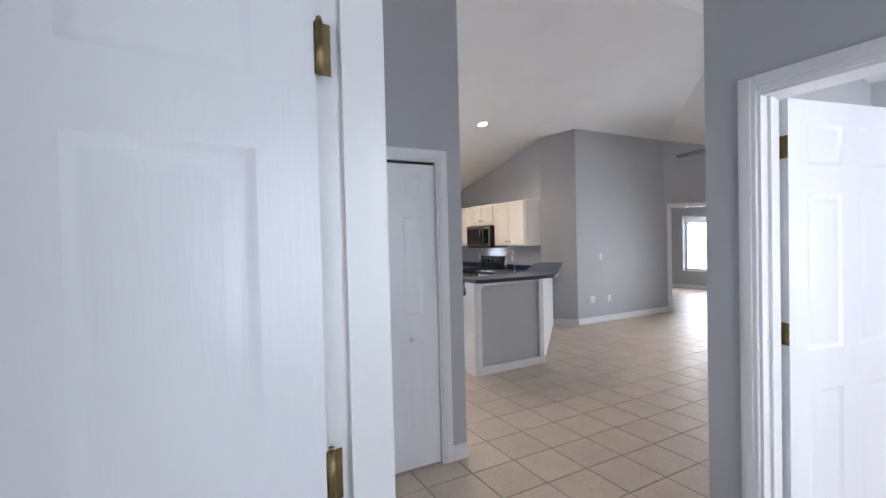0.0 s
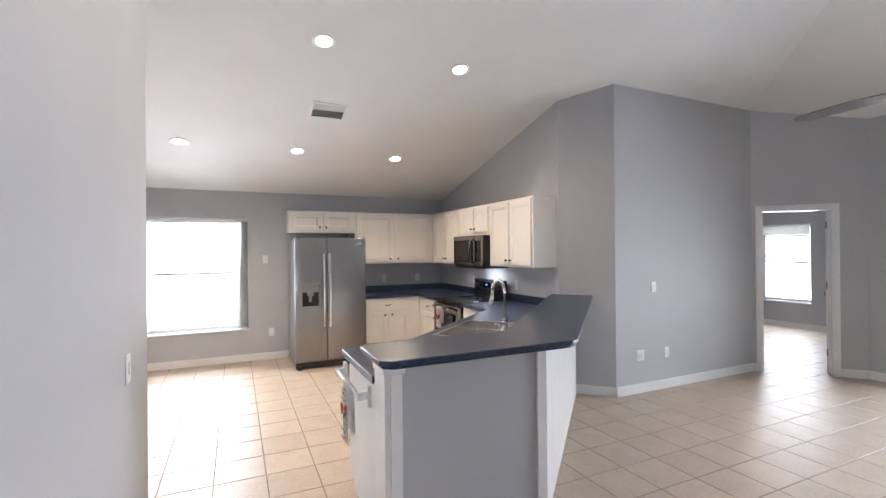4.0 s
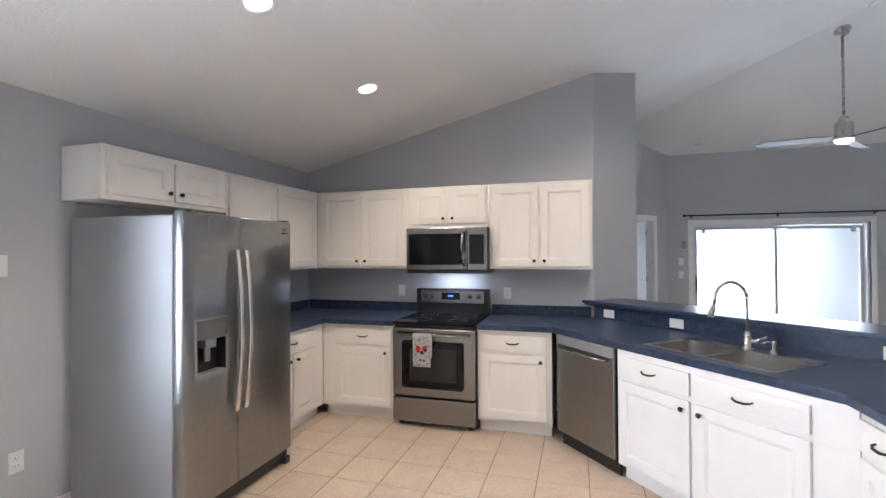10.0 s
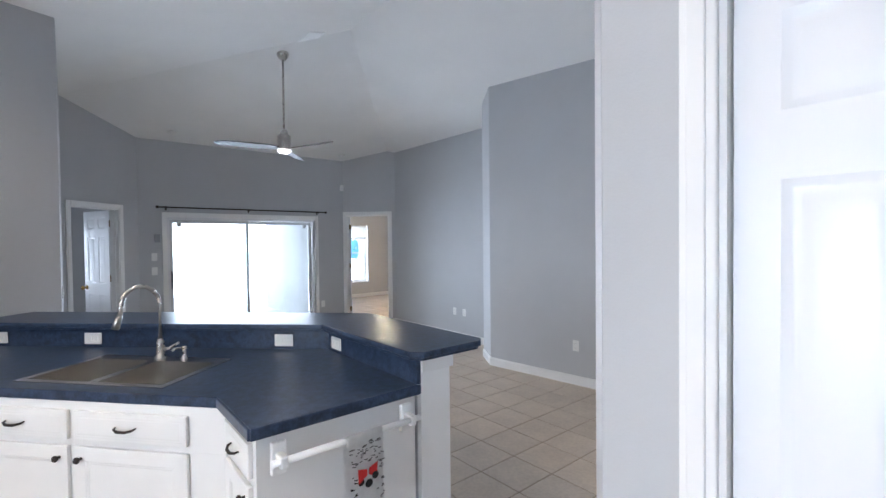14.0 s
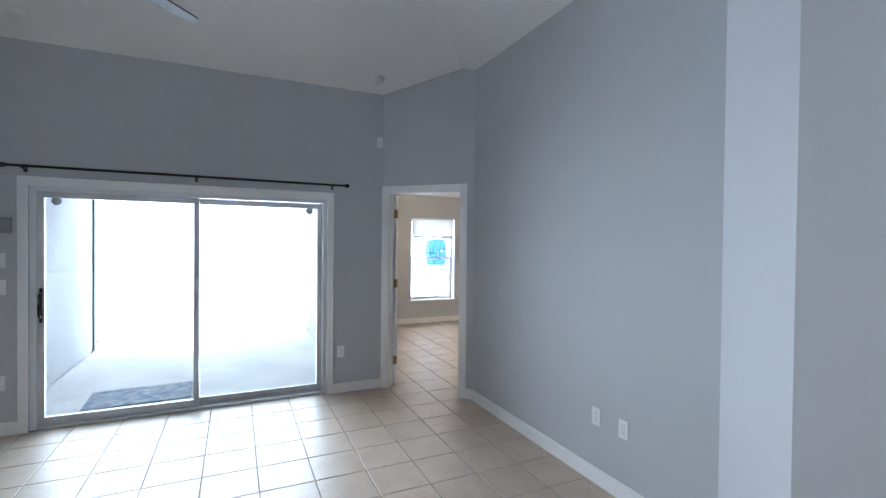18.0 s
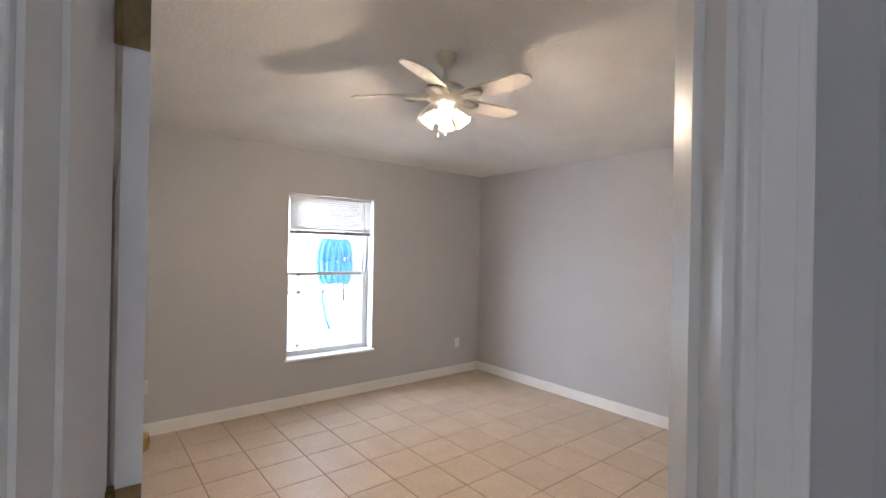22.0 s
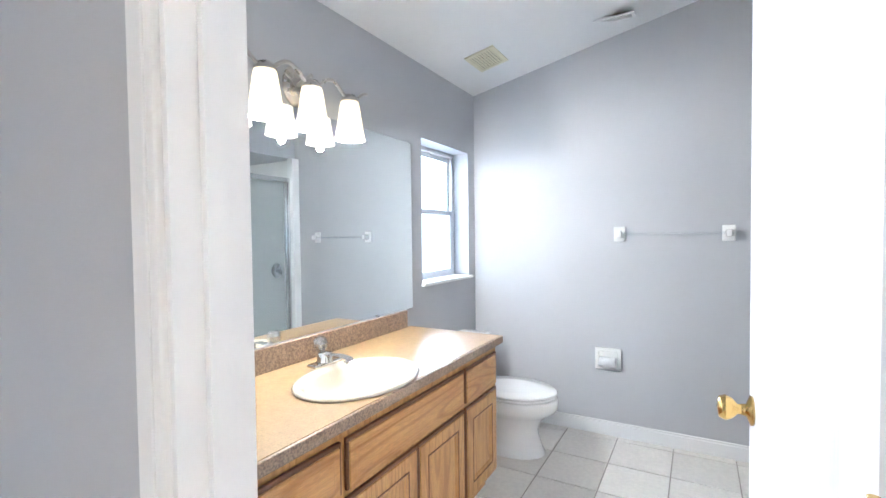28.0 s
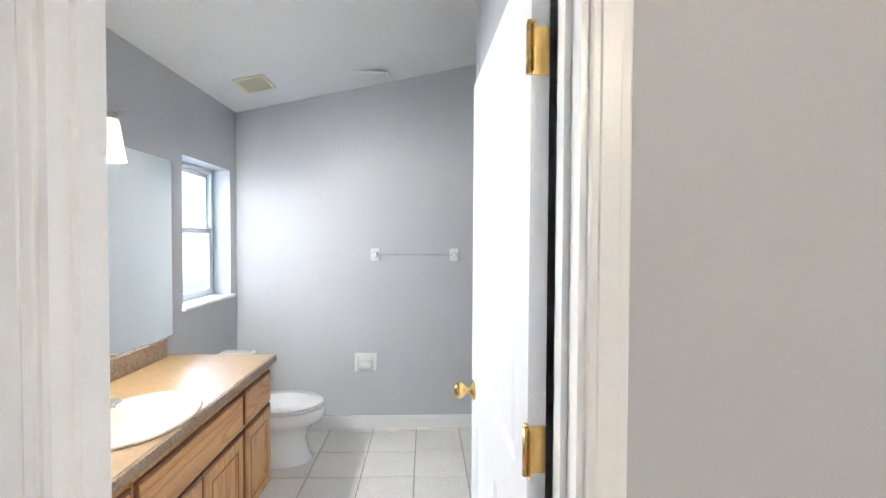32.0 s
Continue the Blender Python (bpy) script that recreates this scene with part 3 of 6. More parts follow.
wall("wall_front_room_south", (2.33, -2.2), (5.5, -2.2), 0.2, [(0.9, 2.3, 0.7, 2.05)], e0=0.1, e1=0.1, mat=PALE)
wall("wall_front_room_east", (5.5, -2.2), (5.5, 1.38), 0.1, e0=0.1, mat=PALE)
wall("wall_front_closet", (4.36, 0.60), (4.36, 1.49), 0.1, mat=PALE)
wall("wall_front_closet_side", (4.463, 0.603), (4.36, 0.603), 0.1, base=False, mat=PALE)
wall("wall_front_room_west", (2.35, -0.5), (2.35, -2.2), 0.13, e1=0.1, mat=PALE)
ceiling("ceiling_front_room", [[(2.3, -2.7, 2.50), (5.55, -2.7, 2.50), (5.55, 1.36, 2.50), (5.2, 1.60, 2.50), (2.4, 1.33, 2.50)]], CEIL)
wall("wall_start_room_south", (-2.2, -1.6), (0.5, -1.6), 0.12, [(0.3, 1.7, 0.7, 2.05)], e0=0.1, e1=0.1)
wall("wall_start_room_west", (-2.2, 2.6), (-2.2, -1.6), 0.12, e0=0.1, e1=0.1)
wall("wall_start_room_north", (0.5, 2.6), (-2.2, 2.6), 0.12, e1=0.1)
wall("wall_start_room_east", (0.5, -1.6), (0.5, -0.5), 0.12, e0=0.1)
ceiling("ceiling_start_room", [[(-2.3, -1.7, 2.44), (0.56, -1.7, 2.44), (0.56, 2.7, 2.44), (-2.3, 2.7, 2.44)]], CEIL)

roof = Mesh().sheet([(-2.6, -3.0, TOP + 0.01), (9.4, -3.0, TOP + 0.01), (9.4, 9.7, TOP + 0.01), (-2.6, 9.7, TOP + 0.01)], 0.15)
roof.sheet([(9.403, -3.0, TOP + 0.01), (13.2, -3.0, TOP + 0.01), (13.2, 1.95, TOP + 0.01), (9.403, 1.95, TOP + 0.01)], 0.15)
roof.sheet([(9.403, 4.85, TOP + 0.01), (12.8, 4.85, TOP + 0.01), (12.8, 9.7, TOP + 0.01), (9.403, 9.7, TOP + 0.01)], 0.15)
solid("roof", roof, STUCCO, kind="structure")

casing("door_frame", m_dl, 0.34, 1.08, 2.04)
casing("door_frame", m_dr, 0.125, 0.946, 2.065)
casing("door_frame", m_c1, 0.885, 1.645, 2.05, 0.13)
casing("door_frame", m_bif, 0.17, 1.19, 2.04, 0.10, both=False)
casing("door_frame", m_pn, 0.465, 1.125, 2.04, 0.10, both=False)
casing("door_frame", m_w0, 1.812, 2.645, 2.04)
casing("door_frame", m_mw, 1.345, 2.185, 2.07)

# ---- floor ----
floor = Mesh().sheet([(-2.4, -3.0, -0.07), (13.0, -3.0, -0.07), (13.0, 1.80, -0.07), (9.3, 1.80, -0.07), (9.3, 5.0, -0.07), (13.0, 5.0, -0.07), (13.0, 9.6, -0.07), (-2.4, 9.6, -0.07)], 0.066)
floor_ob = solid("floor", floor, GROUT, "beige square ceramic floor tiles with brown grout joints", kind="structure")

# ---- doors ----


def six_panel(name, m, width, label, height=2.02, knob=BRASS, hinge=OLD_BRASS, columns=2, knob_z=0.94, hinges=True, rows=((0.25, 0.85), (1.015, 1.655), (1.77, 1.935)), knobs=True):
    """A moulded door leaf hung at the origin, reaching along +x, 35 mm thick."""
    door = thing(name, m, label, "door")
    leaf = Mesh()
    side, mid = (0.105, 0.10) if columns == 2 else (0.07, 0.0)
    wide = (width - 2 * side - (mid if columns == 2 else 0)) / columns
    spans = [(side + k * (wide + mid), side + k * (wide + mid) + wide) for k in range(columns)]
    xs = [0.0] + [v for s in spans for v in s] + [width]
    zs = [0.008] + [v for r in rows for v in r] + [height]
    leaf.open_board(xs, zs, [(2 * c + 1, 2 * r + 1) for c in range(columns) for r in range(len(rows))], -0.0175, 0.0175)
    part("leaf", leaf, DOOR, door)
    for a, b in spans:
        for z0, z1 in rows:
            p = shade(part("panel", Mesh().raised(a - 0.0005, z0 - 0.0005, b + 0.0005, z1 + 0.0005), DOOR, door), 80)
    if knobs:
        handle = Mesh()
        for s in (1, -1):
            handle.turned([(0.0, 0.0), (0.032, 0.0), (0.034, 0.006), (0.014, 0.014), (0.011, 0.03), (0.024, 0.042), (0.029, 0.054), (0.024, 0.068), (0.0, 0.072)], pose(width - 0.062, 0.0172 * s, knob_z, -90 * s, 0, 0))
        part("knob", handle, knob, door, "polished brass knob")
    if hinges:
        for z in (0.26, 1.09, 1.84):
            h = Mesh().box(-0.028, -0.019, z - 0.045, 0.002, -0.0165, z + 0.045).tube([(-0.006, -0.022, z - 0.046), (-0.006, -0.022, z + 0.046)], 0.0065, 10)
            h.tube([(-0.006, -0.022, z + 0.046), (-0.006, -0.022, z + 0.053)], 0.005, 8)
            h.box(-0.0014, -0.0165, z - 0.045, 0.0004, 0.0165, z + 0.045)
            part("hinge", h, hinge, door, "brass butt hinge")
    return door


six_panel("door_1", pose(0.488, 1.003, 0.004, 0, 0, 190) @ Matrix.Diagonal((1, -1, 1, 1)), 0.79, "open white six panel door with brass hinges", hinge=OLD_BRASS)
six_panel("door_2", pose(2.372, 1.12, 0.004, 0, 0, -11.5) @ Matrix.Diagonal((1, -1, 1, 1)), 0.72, "open white six panel bedroom door with brass knob", height=2.03)
six_panel("door_3", pose(8.955, 5.285, 0.004, 0, 0, 21), 0.70, "open white six panel door to the far bedroom")
six_panel("door_4", pose(9.157, 1.527, 0.004, 0, 0, -1) @ Matrix.Diagonal((1, -1, 1, 1)), 0.76, "open white six panel door to the bedroom", height=2.035)
six_panel("door_5", pose(8.552, -0.691, 0.004, 0, 0, 181.5) @ Matrix.Diagonal((1, -1, 1, 1)), 0.795, "open white six panel bathroom door with brass knob", height=2.04, hinge=BRASS, knob_z=0.955)


def bifold(name, m, leaves, label, knob_on):
    """Folding closet leaves in one plane below a dark track."""
    door = thing(name, m, label, "closet door")
    x = 0.0
    for k, w in enumerate(leaves):
        cols = 2 if w > 0.4 else 1
        leaf = six_panel("leaf_set", Matrix.Identity(4), w - 0.004, "", columns=cols, knobs=False, hinges=False, height=2.0)
        for ob in list(leaf.children):
            ob.parent = door
            ob.location.x = x + 0.002
            if ob.name.startswith("leaf"):
                ob.name = "leaf"
        bpy.data.objects.remove(leaf)
        if k == knob_on:
            kx = x + (0.08 if knob_on else w * 0.35)
            part("knob", Mesh().turned([(0.0, 0.0), (0.008, 0.0), (0.008, 0.012), (0.017, 0.02), (0.016, 0.03), (0.0, 0.034)], pose(kx, 0.0172, 0.86, -90, 0, 0)), PLASTIC, door)
        x += w
    part("track", Mesh().box(0.0, -0.02, 2.004, x, 0.012, 2.020), BLACK, door, "dark metal sliding track")
    return door


bifold("closet_door", turned_pose((1.90, 2.845), (0.64, 2.845)) @ pose(0.19, -0.035, 0.004), [0.575, 0.405], "white moulded panel closet doors, closed", 0)
bifold("pantry_door", turned_pose((0.505, 4.85), (1.868, 4.85)) @ pose(0.485, -0.035, 0.004), [0.31, 0.31], "white moulded panel folding pantry doors, closed", 1)

# ---- windows ----


def window(name, m, a, b, z0, z1, thick, label, sill=True):
    """A single hung window set deep in the opening of the wall of pose m."""
    w = thing(name, m, label, "window", kind="structure")
    y0, y1 = -thick + 0.03, -thick + 0.075
    zm = (z0 + z1) / 2 + 0.02
    f = Mesh().open_board([a, a + 0.03, b - 0.03, b], [z0, z0 + 0.035, z1 - 0.03, z1], [(1, 1)], y0, y1, 0.003)
    part("window_frame", f, ALU, w)
    for k, (s0, s1, dy) in enumerate(((z0 + 0.035, zm + 0.018, 0.012), (zm - 0.018, z1 - 0.03, -0.012))):
        sash = Mesh()
        ya, yb = y0 + 0.012 + dy, y0 + 0.030 + dy
        sash.open_board([a + 0.03, a + 0.055, b - 0.055, b - 0.03], [s0, s0 + 0.034, s1 - 0.034, s1], [(1, 1)], ya, yb, 0.002)
        so = part("sash", sash, ALU, w)
        pane = part("pane", Mesh().box(a + 0.05, ya + 0.006, s0 + 0.03, b - 0.05, ya + 0.010, s1 - 0.03), GLASS, so)
        pane.visible_shadow = False
    if sill:
        part("window_sill", Mesh().box(a + 0.001, -thick + 0.077, z0 + 0.002, b - 0.001, -0.001, z0 + 0.02).box(a - 0.02, 0.0005, z0 - 0.002, b + 0.02, 0.028, z0 + 0.021, 0.006), TRIM, w)
    return w


def mini_blind(m, a, b, top, drop, count, wand=True):
    """A raised or part raised slatted blind hung at the face of an opening."""
    blind = thing("window_blind", m, "white slatted mini blind pulled most of the way up", "window blind")
    part("headrail", Mesh().box(a, -0.05, top - 0.03, b, -0.015, top - 0.002, 0.003), VINYL, blind)
    for k in range(count):
        z = top - 0.036 - (drop - 0.05) * k / count
        part("slat", Mesh().box(a + 0.004, -0.045, z - 0.0012, b - 0.004, -0.019, z + 0.0012, m=Matrix.Translation((0, -0.032, z)) @ pose(0, 0, 0, 44) @ Matrix.Translation((0, 0.032, -z))), VINYL, blind)
    part("bottom_rail", Mesh().box(a + 0.004, -0.046, top - drop - 0.016, b - 0.004, -0.018, top - drop + 0.016, 0.004), BLIND_RAIL, blind, "bottom rail with its shade put into the colour")
    if wand:
        part("wand", Mesh().tube([(a + 0.09, -0.014, top - 0.03), (a + 0.085, -0.012, top - drop - 0.45)], 0.003, 6), VINYL, blind)
    return blind


window("window_1", m_north, 3.09, 4.43, 0.45, 2.05, 0.2, "large white single hung kitchen window")
window("window_2", m_me, 1.54, 2.45, 0.425, 2.015, 0.2, "white single hung bedroom window")
window("window_3", m_bs, 0.110, 0.772, 1.05, 1.985, 0.2, "white single hung bathroom window")
window("window_4", m_ne, 2.0, 2.93, 0.48, 2.02, 0.2, "white single hung window of the far bedroom")
window("window_5", turned_pose((2.33, -2.2), (5.5, -2.2)), 0.9, 2.3, 0.7, 2.05, 0.2, "white window of the front room")
window("window_6", turned_pose((-2.2, -1.6), (0.5, -1.6)), 0.3, 1.7, 0.7, 2.05, 0.12, "white window of the start room")
# assumed window, out of view, for the added hall light
window("window_7", turned_pose((0.62, -0.5), (2.22, -0.5)), 0.35, 1.25, 0.9, 2.05, 0.12, "assumed unseen window at the hall end, added to let light in")
mini_blind(m_me, 1.56, 2.43, 2.01, 0.36, 16)
mini_blind(m_ne, 2.02, 2.91, 2.015, 0.22, 10)
vertical = thing("vertical_blind", m_north, "white vertical vinyl blind drawn open to both sides", "window blind")
part("headrail", Mesh().box(3.095, -0.075, 2.005, 4.425, -0.035, 2.042, 0.004), VINYL, vertical)
for side, start in ((1, 3.105), (-1, 4.417)):
    for k in range(11 if side > 0 else 8):
        x = start + side * k * 0.0125
        part("slat", Mesh().box(-0.044, -0.0012, 0.495, 0.044, 0.0012, 2.005, m=pose(x, -0.055, 0, 0, 0, 78 + 3 * math.sin(k * 2.3))), VINYL, vertical)

# ---- sliding door ----
slider = thing("door_slider", m_patio, "white framed two panel sliding glass patio door", "sliding door", kind="structure")
f = Mesh().box(0.66, -0.16, 0.0, 0.70, -0.03, 1.96, 0.003).box(2.95, -0.16, 0.0, 2.99, -0.03, 1.96, 0.003).box(0.70, -0.16, 1.92, 2.95, -0.03, 1.96, 0.003)
part("frame", f, ALU, slider)
part("sill_track", Mesh().box(0.70, -0.17, 0.0, 2.95, -0.02, 0.022, 0.003).box(0.70, -0.075, 0.022, 2.95, -0.07, 0.036).box(0.70, -0.12, 0.022, 2.95, -0.115, 0.036), GREY_ALU, slider)
for k, (a, b, y) in enumerate(((0.70, 1.845, -0.125), (1.80, 2.95, -0.08))):
    s = Mesh().open_board([a, a + 0.045, b - 0.045, b], [0.037, 0.085, 1.87, 1.92], [(1, 1)], y - 0.018, y + 0.018, 0.003)
    panel = part("sash", s, GREY_ALU, slider)
    pane = part("pane", Mesh().box(a + 0.04, y - 0.003, 0.08, b - 0.04, y + 0.003, 1.875), GLASS, panel)
    pane.visible_shadow = False
handle = Mesh().box(2.915, -0.064, 0.86, 2.935, -0.05, 1.14, 0.004).tube([(2.925, -0.05, 0.9), (2.925, -0.012, 0.92), (2.925, -0.008, 1.0), (2.925, -0.012, 1.08), (2.925, -0.05, 1.1)], 0.009, 8)
part("door_handle", handle, BRONZE, slider)
for x0, x1, z0, z1 in ((0.60, 0.665, 0.0, 2.03), (2.985, 3.05, 0.0, 2.03), (0.665, 2.985, 1.955, 2.03)):
    part("casing", Mesh().box(x0, 0.0, z0, x1, 0.016, z1, 0.004), TRIM, slider)
part("jamb", Mesh().box(0.64, -0.03, 0.0, 0.66, 0.004, 1.975).box(2.99, -0.03, 0.0, 3.01, 0.004, 1.975).box(0.66, -0.03, 1.96, 2.99, 0.004, 1.975), TRIM, slider)
for x in (0.83, 2.82):
    part("sensor", Mesh().turned([(0, 0), (0.035, 0), (0.035, 0.012), (0, 0.014)], pose(x, -0.055 if x > 2 else -0.10, 1.845, -90, 0, 0), 16), GREY_ALU, slider, "grey round sticker on the glass")

rod = thing("curtain_rod", m_patio, "thin black metal curtain rod over the patio door", "curtain rod")
part("rod", Mesh().tube([(0.50, 0.075, 2.10), (3.10, 0.075, 2.10)], 0.011, 10), BRONZE, rod)
for x in (0.485, 3.115):
    part("finial", Mesh().turned([(0.012, -0.02), (0.02, -0.012), (0.02, 0.012), (0.012, 0.02), (0, 0.022)], pose(x, 0.075, 2.10, 0, 90, 0), 12), BRONZE, rod)
for x in (0.62, 1.82, 3.0):
    part("bracket", Mesh().box(x - 0.012, 0.0005, 2.06, x + 0.012, 0.006, 2.12).tube([(x, 0.004, 2.085), (x, 0.075, 2.085)], 0.006, 8), BRONZE, rod)

# ---- wall plates ----


def plate(m, x, z, kind, label=""):
    """An outlet, switch or blank plate on a wall of pose m."""
    names = {"outlet": ("wall_outlet", "white plastic double socket plate", "outlet"), "switch": ("light_switch", "white plastic rocker switch plate", "switch"), "wide": ("light_switch", "white plastic double switch plate", "switch")}
    name, text, cat = names[kind]
    p = thing(name, m @ pose(x, 0.0005, z), label or text, cat, "wall plates")
    half = 0.058 if kind == "wide" else 0.036
    part("plate", Mesh().box(-half, 0, -0.058, half, 0.006, 0.058, 0.003), PLASTIC, p)
    if kind == "outlet":
        for dz in (-0.021, 0.021):
            socket = part("socket", Mesh().box(-0.016, 0.0055, dz - 0.0145, 0.016, 0.0085, dz + 0.0145, 0.003), PLASTIC, p)
            part("slot", Mesh().box(-0.008, 0.0082, dz - 0.003, -0.0055, 0.0089, dz + 0.006).box(0.0055, 0.0082, dz - 0.003, 0.008, 0.0089, dz + 0.006).turned([(0, 0), (0.0024, 0), (0, 0.0006)], pose(0, 0.0084, dz - 0.0085, -90, 0, 0), 8), SLOT, socket)
    else:
        for dx in ((-0.023, 0.023) if kind == "wide" else (0.0,)):
            part("rocker", Mesh().box(dx - 0.011, 0.005, -0.024, dx + 0.011, 0.0115, 0.024, 0.003), PLASTIC, p)
    return p


for x, z, kind in ((2.855, 1.46, "switch"), (2.775, 0.395, "outlet"), (1.05, 1.12, "outlet"), (0.47, 1.12, "outlet")):
    plate(m_north, x, z, kind)
plate(m_west, 1.45, 0.40, "outlet")
for x, z in ((1.94, 1.13), (0.82, 1.12)):
    plate(m_range, x, z, "outlet")
plate(m_ln, 1.77, 1.145, "switch")
plate(m_ln, 1.98, 0.405, "wide", "white plastic cable and phone plate")
plate(m_ln, 1.57, 0.40, "outlet")
for x, z, kind in ((3.155, 1.367, "switch"), (3.155, 1.157, "switch"), (3.16, 0.41, "outlet"), (0.522, 0.42, "outlet")):
    plate(m_patio, x, z, kind)
for x in (1.115, 0.89):
    plate(m_ls, x, 0.43, "outlet")
plate(m_hall, 1.76, 0.42, "outlet")
plate(m_pe, 0.45, 1.12, "switch")
for m, x, z in ((m_ms, 0.744, 0.38), (m_me, 0.35, 0.375), (m_me, 3.569, 0.387)):
    plate(m, x, z, "outlet")
bell = thing("door_chime", m_patio @ pose(3.115, 0.0005, 1.64), "small dark grey wall box beside the patio door", "wall box")
part("cover", Mesh().box(-0.035, 0, -0.06, 0.035, 0.03, 0.06, 0.006), FRIDGE_SIDE, bell)
sensor = thing("alarm_detector", pose(9.085, 1.735, 2.575, 0, 0, 65), "small white corner alarm detector", "detector")
part("body", Mesh().box(-0.033, 0, -0.055, 0.033, 0.045, 0.055, 0.012), PLASTIC, sensor)
part("lens", Mesh().box(-0.02, 0.044, -0.035, 0.02, 0.05, 0.005, 0.004), ALU, sensor)


def slope_pose(x, y, plane):
    """A pose whose z points down out of the sloping ceiling at x, y."""
    z = {"K": KZ(y), "E": EZ(x), "S": SZ(y)}[plane] if plane in "KES" else float(plane)
    n = {"K": Vector((0, 0.252, 1)), "E": Vector((0.275, 0, 1)), "S": Vector((0, -0.33, 1))}.get(plane, Vector((0, 0, 1))).normalized()
    xa = Vector((1, 0, 0)) if plane != "E" else Vector((0, 1, 0))
    xa = (xa - n * xa.dot(n)).normalized()
    ya = (-n).cross(xa)
    return Matrix(((xa.x, ya.x, -n.x, x), (xa.y, ya.y, -n.y, y), (xa.z, ya.z, -n.z, z), (0, 0, 0, 1)))


first = None
for x, y in ((1.745, 7.90), (2.985, 7.90), (4.23, 7.90), (2.96, 5.94), (4.226, 5.99)):
    m = slope_pose(x, y, "K")
    if first is None:
        first = thing("recessed_light", m, "lit round recessed ceiling light with white ring", "ceiling light", "recessed lights")
        part("ring", Mesh().turned([(0.066, 0.0), (0.092, -0.001), (0.094, 0.004), (0.085, 0.009), (0.070, 0.008), (0.064, 0.002), (0.066, 0.0)], None, 32), TRIM, first)
        part("diffuser", Mesh().turned([(0, 0.003), (0.05, 0.004), (0.068, 0.002), (0.07, 0.0)], None, 32), GLOW, first)
    else:
        copy_thing(first, m)
    lamp("downlight", "SPOT", m @ pose(0, 0, 0.03, 180, 0, 0), 46, (1.0, 0.82, 0.60), spot=radians(150), radius=0.07)


def ceiling_vent(m, w, d, slats, label="white metal ceiling air vent with slats", two=False, mat=TRIM, back=SLOT):
    v = thing("ceiling_vent", m, label, "vent")
    ring = Mesh().open_board([-w / 2, -w / 2 + 0.022, w / 2 - 0.022, w / 2], [-d / 2, -d / 2 + 0.022, d / 2 - 0.022, d / 2], [(1, 1)], -0.010, 0.0, 0.002)
    bmesh.ops.transform(ring.bm, matrix=pose(0, 0, 0, -90), verts=ring.bm.verts)
    part("frame", ring, mat, v)
    # flat sheet whose darker colour stands in for shade behind the slats
    part("backing", Mesh().box(-w / 2 + 0.02, -d / 2 + 0.02, 0.001, w / 2 - 0.02, d / 2 - 0.02, 0.002), back, v)
    for k in range(slats):
        y = -d / 2 + 0.03 + (d - 0.06) * k / (slats - 1)
        part("slat", Mesh().box(-w / 2 + 0.022, -0.006, -0.0007, w / 2 - 0.022, 0.006, 0.0007, m=pose(0, y, 0.0065, 38 if k < slats / 2 or not two else -38)), mat, v)
    return v


ceiling_vent(slope_pose(3.18, 6.95, "K"), 0.36, 0.30, 11, two=True)
ceiling_vent(slope_pose(6.19, 3.58, "K"), 0.32, 0.20, 8)
for x, y in ((8.83, 4.55), (8.88, 1.83)):
    d = thing("smoke_detector", slope_pose(x, y, "E"), "round white ceiling smoke detector", "smoke detector", "smoke detectors")
    part("body", Mesh().turned([(0, 0.034), (0.04, 0.033), (0.055, 0.026), (0.064, 0.01), (0.066, 0.0)], None, 24), PLASTIC, d)

# ---- living room fan ----
fan = thing("ceiling_fan", pose(6.62, 3.75, 0), "brushed nickel ceiling fan with three dark blades and a lit lamp", "ceiling fan")
zc = EZ(6.62) + 0.01
part("canopy", Mesh().turned([(0.0, zc - 0.075), (0.03, zc - 0.075), (0.055, zc - 0.055), (0.07, zc - 0.02), (0.072, zc + 0.02)], None, 24), NICKEL, fan)
part("downrod", Mesh().tube([(0, 0, 2.86), (0, 0, zc - 0.03)], 0.0125, 12), NICKEL, fan)
part("motor", Mesh().turned([(0.0, 2.89), (0.03, 2.89), (0.045, 2.87), (0.045, 2.84), (0.07, 2.825), (0.075, 2.81), (0.075, 2.69), (0.085, 2.68), (0.085, 2.655), (0.0, 2.65)], None, 28), NICKEL, fan)
part("lamp", Mesh().turned([(0.08, 2.653), (0.078, 2.635), (0.05, 2.620), (0.0, 2.615)], None, 28), GLOW_FAN, fan, "lit round white lamp")


def blade(length, root, tip, mat, name, z, pitch, m, parent, twist=0.0):
    b = bmesh.new()
    rows, prev = 14, None
    for i in range(rows + 1):
        u = i / rows
        x = 0.07 + (length - 0.07) * u
        half = (root + (tip - root) * u) * (1 if u < 0.86 else math.sqrt(max(0.0, 1 - ((u - 0.86) / 0.145) ** 2)))
        half *= 0.62 + 0.38 * min(1.0, u / 0.3)
        a = radians(pitch * (1 - twist * u))
        sweep = 0.05 * u * u
        ring = []
        for s, t in ((-1, 0.004), (1, 0.004), (1, -0.004), (-1, -0.004)):
            y = s * half
            ring.append(b.verts.new((x, y * math.cos(a) - sweep, z + y * math.sin(a) + t)))
        if prev:
            for k in range(4):
                b.faces.new((prev[k], prev[(k + 1) % 4], ring[(k + 1) % 4], ring[k]))
        else:
            b.faces.new(ring)
        prev = ring
    b.faces.new(prev[::-1])
    bmesh.ops.recalc_face_normals(b, faces=b.faces)
    return shade(part(name, Mesh().add(b, m), mat, parent), 50)


